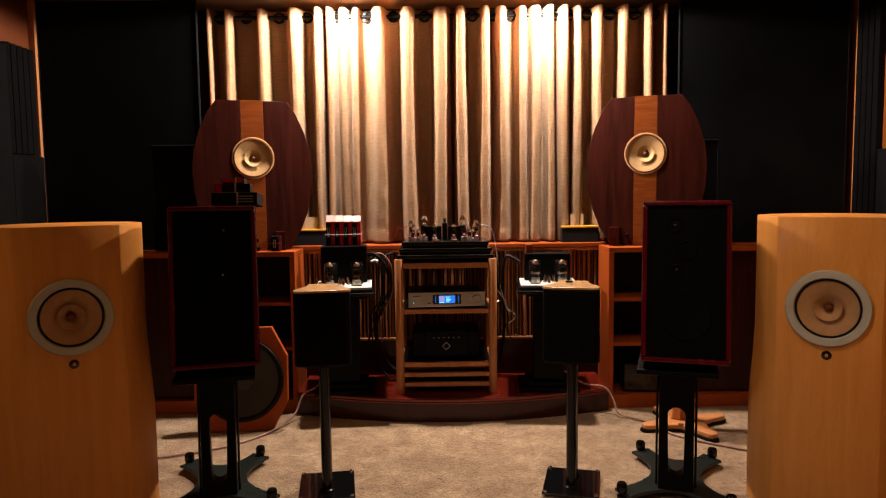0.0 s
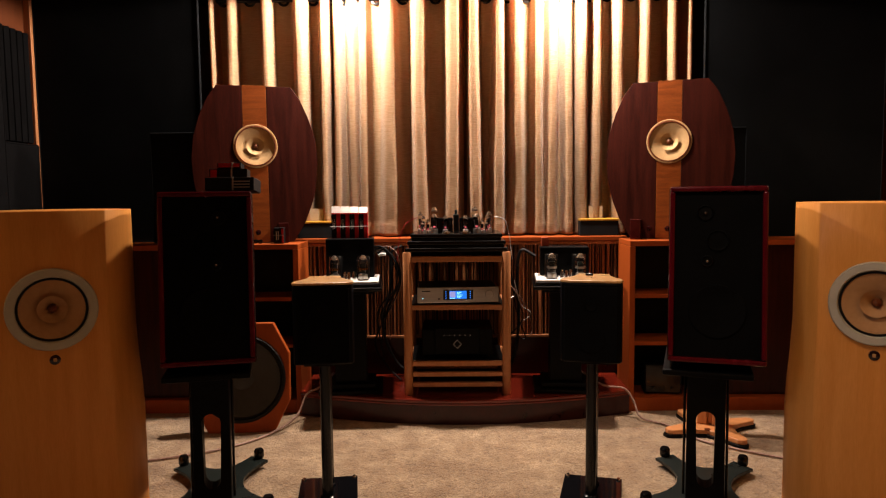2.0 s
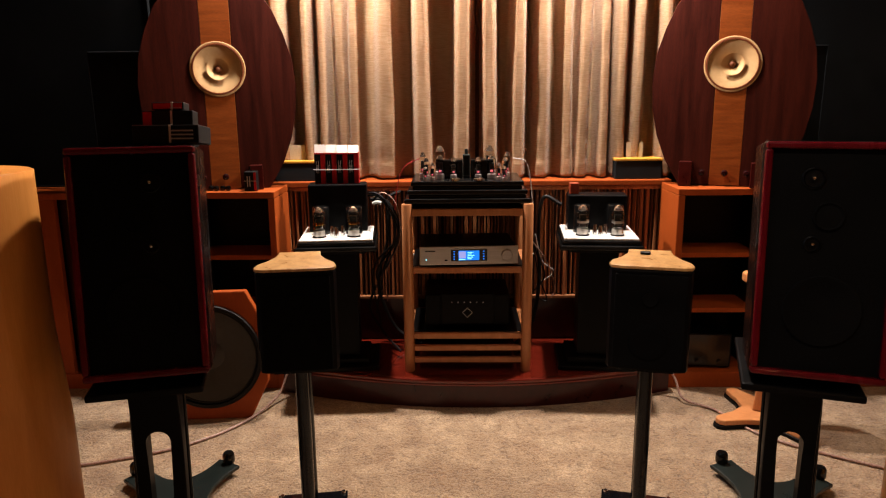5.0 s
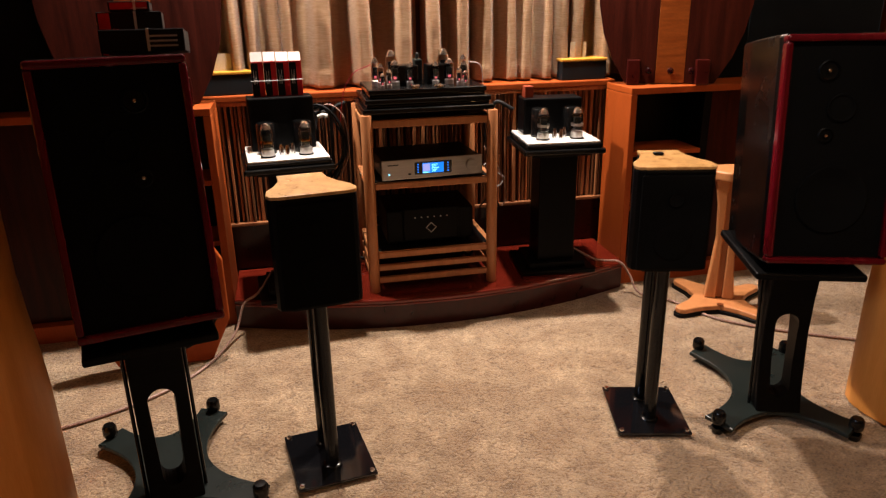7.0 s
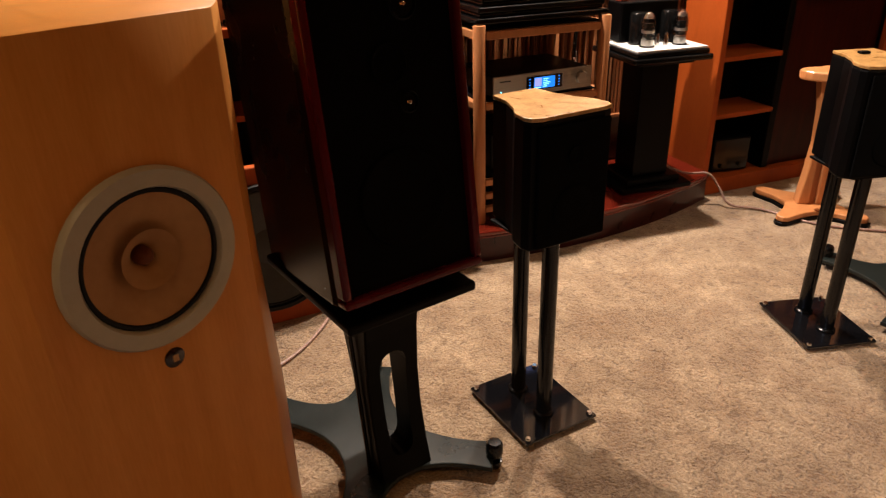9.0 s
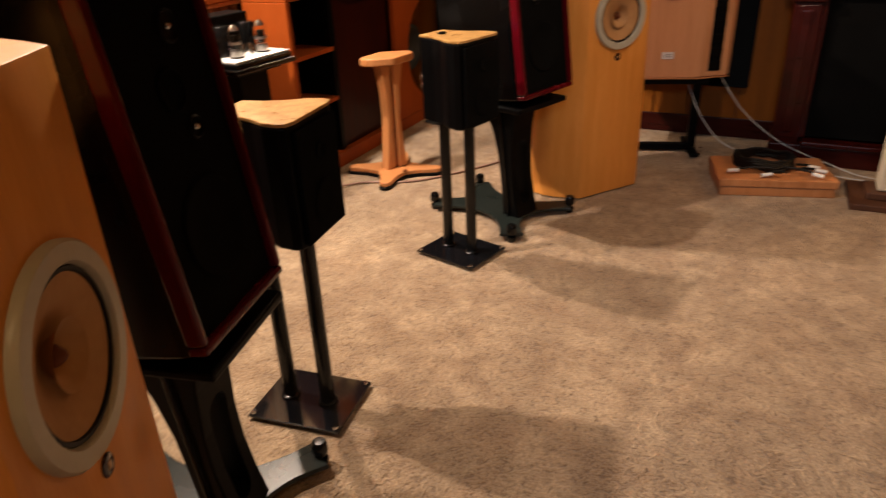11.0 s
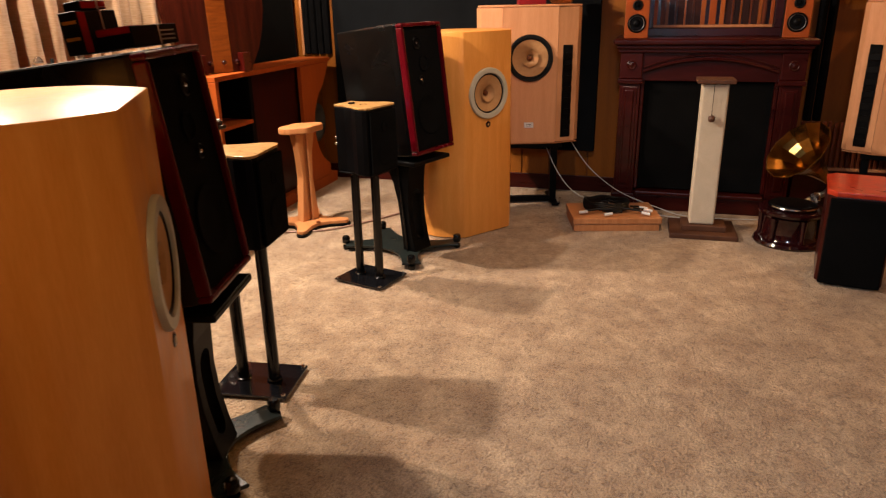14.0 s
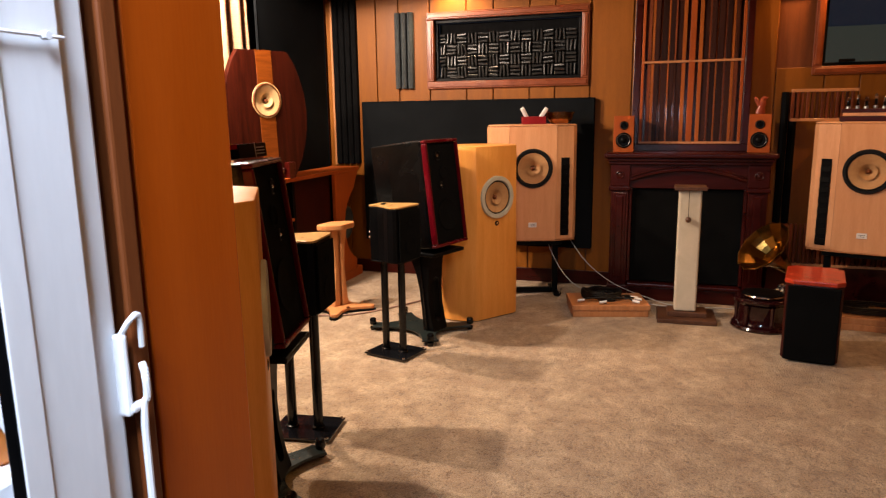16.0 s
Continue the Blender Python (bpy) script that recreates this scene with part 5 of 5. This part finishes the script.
part("inner_panel", prism(under, 0.05, 0.002, 1, Matrix(((0, 0, 1, FX + 0.018), (1, 0, 0, 1.3675), (0, 1, 0, 0.99), (0, 0, 0, 1)))), mantel_wood, fp)
part("mantel_shelf", join(bx(FX - 0.075, EAST - 0.02, 0.80, 1.94, 1.035, 1.072, 0.014, 4), bx(FX - 0.05, EAST - 0.02, 0.82, 1.92, 1.012, 1.0345, 0.008, 3), bx(FX - 0.03, EAST - 0.02, 0.832, 1.908, 0.9905, 1.0118, 0.004)), mantel_wood, fp, "moulded mantel shelf")
part("firebox", bx(FX + 0.05, EAST - 0.03, 0.9715, 1.7635, 0.13, 0.8175, 0), grille, fp, "black glass firebox")
for y0, y1 in ((0.9715, 0.993), (1.742, 1.7635)):
    part("inner_frame", bx(FX + 0.012, FX + 0.049, y0, y1, 0.13, 0.817, 0.004), mantel_wood, fp)
part("hearth_rail", join(bx(FX - 0.03, EAST - 0.03, 0.983, 1.752, 0.0, 0.10, 0.006), bx(FX - 0.05, FX + 0.03, 0.983, 1.752, 0.1005, 0.128, 0.008, 3)), mantel_wood, fp)


def shelf_speaker(m, label):
    root = rooted("shelf_speaker", m, label, "speaker", "small cherry shelf speakers")
    part("body", bx(-0.068, 0.068, 0.002, 0.17, 0, 0.255, 0.004), black_satin, root)
    part("front", bx(-0.070, 0.070, -0.012, 0.0015, 0, 0.257, 0.003), ginger, root, "orange cherry front")
    for z, r in ((0.19, 0.030), (0.085, 0.055)):
        d = part("driver", lathe([(r, 0.0), (r, 0.004), (r * 0.86, 0.006), (r * 0.78, 0.001), (r * 0.4, 0.0005), (r * 0.3, 0.006), (0, 0.009)], 32, pose(0, -0.0125, z) @ FRONT), black_satin, root, "black driver", True)
        part("trim_ring", lathe([(r * 0.82, 0.0055), (r * 0.80, 0.007), (r * 0.77, 0.0055)], 32, pose(0, -0.0125, z) @ FRONT), steel, d, "", True)
    return root


sp = shelf_speaker(pose(2.15, 1.815, 1.0735, 0, 0, -86), "small orange cherry speaker on the mantel")
copy_thing(sp, pose(2.15, 0.925, 1.0735, 0, 0, -94))
bird = [(0, 0), (0.030, 0.0), (0.032, 0.02), (0.022, 0.045), (0.030, 0.07), (0.020, 0.095), (0.012, 0.105), (0, 0.108)]
thing("carved_statue", join(moved(lathe(bird, 12), Matrix.Diagonal((0.7, 1.0, 1.0, 1))), lathe([(0, -0.016), (0.013, -0.010), (0.016, 0.0), (0.009, 0.012), (0, 0.030)], 10, pose(0, -0.012, 0.105, 70)), lathe([(0, 0), (0.016, 0.01), (0.012, 0.05), (0, 0.072)], 8, pose(0, 0.012, 0.055, -38))), statue_red, pose(2.19, 0.925, 1.331, 6, 0, 20), "small carved red-brown statue on a speaker", "statue", "", True)

dif = rooted("slat_diffuser", pose(2.33, 1.375, 1.0735, -4, 0, -90), "tall framed panel of striped dark and light wood strips", "diffuser")
part("backing", bx(-0.37, 0.37, 0.03, 0.045, 0.0, 1.28, 0), mantel_wood, dif)
for x0, x1, z0, z1 in ((-0.40, 0.40, 0.0, 0.05), (-0.40, 0.40, 1.23, 1.28), (-0.40, -0.35, 0.051, 1.229), (0.35, 0.40, 0.051, 1.229)):
    part("frame", bx(x0, x1, 0.0, 0.04, z0, z1, 0.004), mantel_wood, dif, "dark frame")
rnd = random.Random(9)
for x0, x1 in ((-0.325, -0.02), (0.02, 0.325)):
    for z0, z1 in ((0.055, 0.625), (0.645, 1.222)):
        inner = x0 if x0 > 0 else x1
        way = 1 if x0 > 0 else -1
        x = 0.022
        for k, w in enumerate((0.026, 0.034, 0.012, 0.030, 0.010, 0.038, 0.012, 0.030, 0.020, 0.024)):
            a, b = sorted((inner + way * x, inner + way * (x + w)))
            part("strip", bx(a, b, 0.006 + rnd.choice((0, 0.006, 0.012)), 0.029, z0, z1, 0.001, 1), strip_orange if k in (0, 4, 8) else strip_walnut if k in (1, 3, 5, 7) else strip_wood, dif)
            x += w + 0.003
for z in (0.052, 0.626):
    part("cross_rail", bx(-0.345, 0.345, -0.004, 0.005, z, z + 0.016, 0.002), oak, dif)
for x in (-0.345, -0.02, 0.325):
    part("upright_rail", bx(x, x + 0.02 + (0.02 if x == -0.02 else 0), -0.004, 0.005, 0.069, 1.228, 0.002), ginger, dif)


# ---- things on the floor by the fireplace ----
plank = rooted("plinth_board", pose(1.76, 1.865, 0, 0, 0, 15), "thick orange oak plinth boards stacked on carpet", "plinth")
part("upper_board", bx(-0.17, 0.17, -0.26, 0.26, 0.045, 0.082, 0.004), oak, plank)
part("lower_board", bx(-0.165, 0.165, -0.25, 0.255, 0.0, 0.0445, 0.004), oak, plank)
coil = []
for k in range(70):
    a = k * 0.42
    coil.append((1.79 + (0.105 + 0.010 * math.sin(k * 0.9)) * math.cos(a), 1.90 + (0.130 + 0.010 * math.cos(k * 1.3)) * math.sin(a), 0.094 + 0.0006 * k + 0.006 * math.sin(k * 2.1)))
cable = rooted("coiled_cable", pose(0, 0, 0), "coiled dark cable with silver plugs on plinth boards", "cable")
part("coil", pipe(coil, 0.0095, 6, 3), rubber, cable, "", True)
for a, b in (((1.70, 1.80, 0.115), (1.66, 1.64, 0.10)), ((1.66, 1.86, 0.115), (1.62, 2.05, 0.096)), ((1.70, 1.74, 0.12), (1.72, 1.63, 0.104)), ((1.64, 1.80, 0.11), (1.60, 1.90, 0.096)), ((1.74, 1.76, 0.12), (1.78, 1.66, 0.10))):
    part("lead", pipe([a, ((a[0] + b[0]) / 2 + 0.01, (a[1] + b[1]) / 2, 0.112), b], 0.006), rubber, cable, "", True)
    v = (Vector(b) - Vector(a)).normalized() * 0.05
    part("plug", rod(Vector(b) - v, b, 0.009, 12), white_plate, cable, "silver plug", True)

post = rooted("scratching_post", pose(1.715, 1.345, 0, 0, 0, 2), "beige carpeted scratching post with a hanging ball", "scratching post")
part("base", bx(-0.16, 0.16, -0.185, 0.185, 0.0, 0.028, 0.004), brown_board, post, "brown board")
part("foot", bx(-0.085, 0.085, -0.125, 0.12, 0.0285, 0.06, 0.004), brown_board, post)
part("column", moved(bx(-0.058, 0.058, -0.069, 0.069, 0, 0.80, 0.012, 3), pose(0, 0.01, 0.0605, 0, 0)), sisal, post, "beige carpet wrap")
part("cap", bx(-0.085, 0.085, -0.088, 0.108, 0.861, 0.884, 0.004), brown_board, post)
part("string", rod((-0.072, 0.02, 0.69), (-0.072, 0.02, 0.860), 0.0018, 6), black_satin, post)
part("ball", lathe([(0, -0.02), (0.014, -0.015), (0.02, 0), (0.014, 0.015), (0, 0.02)], 14, pose(-0.086, 0.02, 0.675)), brown_board, post, "small brown ball", True)

gram = rooted("gramophone", pose(1.645, 0.89, 0, 0, 0, 0), "old gramophone with a brass horn and dark red round base", "gramophone")
part("base", lathe([(0, 0.0), (0.178, 0.0), (0.185, 0.012), (0.178, 0.026), (0.150, 0.034), (0.142, 0.05), (0.140, 0.150), (0.150, 0.166), (0.172, 0.176), (0.176, 0.190), (0.168, 0.20), (0, 0.20)], 40), wine, gram, "dark red lacquer drum", True)
for k in range(6):
    a = k * math.pi / 3 + 0.3
    part("pillar", lathe([(0.018, 0.034), (0.012, 0.06), (0.014, 0.11), (0.018, 0.160)], 14, pose(0.150 * math.cos(a), 0.150 * math.sin(a), 0)), wine, gram, "", True)
part("turntable", lathe([(0, 0.225), (0.118, 0.225), (0.122, 0.219), (0.122, 0.206), (0.0, 0.206)], 40), black_satin, gram, "", True)
part("platter_rim", lathe([(0.124, 0.207), (0.127, 0.212), (0.124, 0.219)], 40), chrome, gram, "", True)
arm = part("horn_arm", pipe([(0.14, -0.09, 0.20), (0.16, -0.15, 0.23), (0.13, -0.18, 0.26), (0.05, -0.19, 0.325)], 0.016, 12), steel, gram, "curved metal arm", True)
part("sound_box", lathe([(0.03, -0.01), (0.034, 0.0), (0.03, 0.01), (0, 0.012)], 24, pose(0.02, -0.11, 0.255, 70, 0, 30)), chrome, gram, "", True)
horn = []
for k in range(13):
    t = k / 12
    horn.append((0.016 + 0.052 * t + 0.115 * t ** 3.0, 0.33 * t))
horn = horn + [(r - 0.004, z) for r, z in horn[::-1]]
hb = lathe(horn, 12)
way = Vector((-0.36, 0.66, 0.62))
moved(hb, Matrix.Translation((0.05, -0.19, 0.325)) @ way.to_track_quat("Z", "Y").to_matrix().to_4x4())
part("horn", hb, brass, gram, "faceted brass horn")

subr = rooted("subwoofer", pose(1.19, 0.69, 0, 0, 0, -100), "black cloth speaker with a glossy red burl top", "subwoofer")
oct2 = [(-0.10, -0.20), (0.10, -0.20), (0.14, -0.16), (0.14, 0.15), (0.10, 0.19), (-0.10, 0.19), (-0.14, 0.15), (-0.14, -0.16)]
part("body", prism(oct2, 0.425, 0.004, 2, pose(0, 0, 0.008)), mantel_wood, subr)
part("grille", bx(-0.128, 0.128, -0.215, -0.2005, 0.012, 0.428, 0.006), grille, subr, "black cloth grille")
part("top", prism([(x * 1.04, y * 1.04) for x, y in oct2], 0.026, 0.006, 3, pose(0, 0, 0.4335)), red_burl, subr, "glossy red burl top")
part("plinth", prism([(x * 0.9, y * 0.9) for x, y in oct2], 0.0075, 0), rubber, subr)

plank2 = rooted("plinth_board", pose(1.86, 0.22, 0, 0, 0, -4), "thick oak plinth board with dark cable coils", "plinth")
part("board", bx(-0.17, 0.17, -0.30, 0.28, 0.0, 0.04, 0.004), oak, plank2)
part("board", bx(-0.165, 0.165, -0.29, 0.27, 0.0405, 0.08, 0.004), oak, plank2)
coil2 = [(1.86 + 0.11 * math.cos(k * 0.4), 0.22 + 0.22 * math.sin(k * 0.4), 0.090 + 0.0007 * k) for k in range(60)]
thing("coiled_cable", pipe(coil2, 0.008, 6, 3), rubber, pose(0, 0, 0), "dark cable coiled on a plinth board", "cable", "", True)
low_dif = rooted("slat_diffuser", pose(2.30, 0.85, 0.27, 0, 0, -90), "low slatted wood panel behind a large speaker", "diffuser")
part("rail", bx(0.05, 1.10, 0.0, 0.03, 0.0, 0.02, 0.003), oak, low_dif)
part("plinth", bx(0.05, 1.10, 0.0, 0.16, -0.27, -0.0005, 0.003), mantel_wood, low_dif)
for k in range(34):
    part("slat", bx(0.055 + 0.031 * k, 0.073 + 0.031 * k, 0.0, 0.02 + 0.006 * (k % 3), 0.0205, 0.30, 0.002, 1), strip_wood, low_dif)


# ---- cables ----
def cord(points, r, mat, label, name="cable"):
    return thing(name, pipe(points, r), mat, pose(0, 0, 0), label, "cable", "", True)


cord([(0.70, 4.12, 0.20), (0.80, 3.98, 0.155), (0.90, 3.93, 0.15), (0.945, 3.90, 0.09), (0.97, 3.84, 0.02), (1.08, 3.75, 0.008), (1.2, 3.50, 0.008), (1.55, 3.25, 0.008), (1.9, 3.10, 0.008)], 0.0055, copper_wire, "braided pink copper speaker cable across the carpet")
cord([(-0.68, 4.10, 0.20), (-0.74, 3.97, 0.155), (-0.80, 3.92, 0.13), (-0.845, 3.85, 0.03), (-0.95, 3.62, 0.008), (-1.15, 3.42, 0.008), (-1.5, 3.28, 0.008), (-2.0, 3.18, 0.008)], 0.0055, copper_wire, "braided pink copper speaker cable across the carpet")
cord([(2.16, 2.37, 0.43), (2.05, 2.25, 0.24), (1.98, 2.12, 0.12), (1.95, 1.95, 0.075), (1.90, 1.6, 0.03), (1.85, 1.30, 0.034)], 0.0026, white_wire, "thin white wire hanging from a large speaker")
cord([(2.20, 2.20, 0.43), (2.12, 2.05, 0.26), (2.08, 1.85, 0.12), (2.03, 1.6, 0.04), (1.96, 1.40, 0.014), (2.0, 1.0, 0.010)], 0.0026, white_wire, "thin white wire hanging from a large speaker")
cord([(-0.30, 4.26, 0.90), (-0.36, 4.24, 0.86), (-0.37, 4.26, 0.66), (-0.42, 4.265, 0.44), (-0.34, 4.26, 0.22), (-0.2, 4.2, 0.15)], 0.008, rubber, "thick black power cable behind the rack")
cord([(-0.44, 4.21, 0.87), (-0.36, 4.2, 0.86), (-0.31, 4.24, 0.74), (-0.34, 4.25, 0.60), (-0.42, 4.27, 0.47)], 0.006, rubber, "black cable behind the rack")
cord([(-0.425, 4.17, 0.855), (-0.405, 4.165, 0.862), (-0.385, 4.16, 0.858)], 0.009, white_wire, "white plug and lead at the amplifier")
cord([(0.46, 4.20, 0.84), (0.38, 4.23, 0.87), (0.36, 4.25, 0.72), (0.37, 4.26, 0.45), (0.33, 4.24, 0.22), (0.25, 4.2, 0.15)], 0.009, rubber, "thick black power cable behind the rack")
cord([(0.34, 4.2, 0.70), (0.38, 4.24, 0.56), (0.44, 4.26, 0.50), (0.36, 4.27, 0.43)], 0.0025, white_wire, "thin pale wire behind the rack")
cord([(-0.20, 4.08, 1.07), (-0.27, 4.14, 1.03), (-0.31, 4.2, 0.94), (-0.33, 4.24, 0.80)], 0.002, red_wire, "thin red wire from the tube amplifier")
cord([(0.22, 4.08, 1.07), (0.28, 4.12, 1.05), (0.31, 4.18, 0.96), (0.33, 4.22, 0.82)], 0.0022, card_white, "thin pink-white wire from the tube amplifier")
cord([(-1.62, 3.05, 0.008), (-1.72, 2.95, 0.008), (-1.85, 2.98, 0.02)], 0.005, red_wire, "red speaker wire end on the carpet")
cord([(-1.62, 3.08, 0.008), (-1.74, 3.03, 0.008), (-1.88, 3.03, 0.02)], 0.005, rubber, "black speaker wire end on the carpet")
for k, (dx, sag, low) in enumerate(((0.0, 0.02, 0.30), (0.03, 0.05, 0.42), (0.055, 0.0, 0.36), (0.02, 0.07, 0.24))):
    cord([(-0.46 + 0.01 * k, 4.20, 0.90 - 0.012 * k), (-0.40 + dx * 0.5, 4.17, 0.905 - sag * 0.3), (-0.335 + dx * 0.4, 4.175, 0.84 - sag), (-0.33 + dx * 0.5, 4.19, 0.68), (-0.37 - sag, 4.215, 0.52), (-0.43 + dx, 4.235, low)], 0.003 if k == 2 else 0.005, copper_wire if k == 2 else rubber, "signal cable looping from the amplifier behind the rack")
cord([(-0.43, 4.25, 0.44), (-0.46, 4.22, 0.33), (-0.38, 4.15, 0.22), (-0.30, 4.05, 0.17)], 0.006, rubber, "black power cable dropping to the platform")
for k, (x, z) in enumerate(((0.345, 0.62), (0.36, 0.50), (0.40, 0.56))):
    cord([(0.315, 4.18, 0.80 - 0.06 * k), (x, 4.22, z), (x + 0.05, 4.25, z - 0.14), (x - 0.03 + 0.03 * k, 4.26, 0.37)], 0.0035, (rubber, rubber, copper_wire)[k], "thin cable hanging behind the rack")
for x in (-0.262, 0.30):
    thing("cable_plug", rod((x, 4.13, 0.60), (x + 0.03, 4.15, 0.615), 0.007, 10), chrome, pose(0, 0, 0), "bright metal cable plug beside the rack", "plug", "", True)
brick = rooted("power_supply", pose(1.155, 4.12, 0.0755, 0, 0, -6), "black boxy power supply standing in the cabinet's lowest shelf", "power supply")
part("case", bx(-0.10, 0.10, -0.055, 0.055, 0.006, 0.17, 0.005), black_satin, brick)
part("front_plate", bx(-0.093, 0.093, -0.0585, -0.0555, 0.012, 0.164, 0.001), black_gloss, brick)
for x in (-0.05, 0.05):
    part("knob", lathe([(0.010, 0), (0.010, 0.012), (0, 0.013)], 14, pose(x, -0.0588, 0.035) @ FRONT), black_gloss, brick, "", True)
for x in (-0.08, 0.08):
    part("foot", bx(x - 0.01, x + 0.01, -0.04, 0.04, 0, 0.0058, 0.001), rubber, brick)
thing("wooden_block", bx(-0.02, 0.02, -0.02, 0.02, 0, 0.05, 0.003), statue_red, pose(0.505, 4.135, DECK + 0.553 + RIGHT_COVER + 0.0005), "small red-brown wooden block on an amplifier", "block")

# ---- porch clutter by the doorway ----
jug = rooted("orange_jug", DOORWAY @ pose(-2.588, 2.075, 1.0605), "orange plastic jug with a black band on a porch shelf", "jug")
part("body", lathe([(0, 0), (0.040, 0), (0.048, 0.01), (0.050, 0.095), (0.040, 0.135), (0.02, 0.155), (0, 0.155)], 24), jug_orange, jug, "", True)
part("band", join(*[lathe([(0.0495, z), (0.0525, z + 0.002), (0.0525, z + 0.004), (0.0495, z + 0.006)], 24, pose(0, 0, 0, 4, 3)) for z in (0.042, 0.049, 0.056)]), rubber, jug, "black cord wound round", True)
shelf = rooted("porch_shelf", DOORWAY @ pose(-2.60, 2.12, 0), "white porch shelf outside the doorway", "shelf")
part("board", bx(-0.08, 0.09, -0.11, 0.12, 1.035, 1.060, 0.004), white_paint, shelf)
for y in (-0.09, 0.10):
    part("leg", bx(-0.07, -0.045, y - 0.012, y + 0.012, LOW, 1.0345, 0.003), white_paint, shelf)
cord([(-2.640, 2.02, 1.16), (-2.622, 2.015, 1.125), (-2.608, 2.002, 1.07), (-2.604, 2.0, 1.0), (-2.60, 2.0, 0.8)], 0.007, white_paint, "white hose hanging over the porch shelf", "hose").matrix_basis = DOORWAY
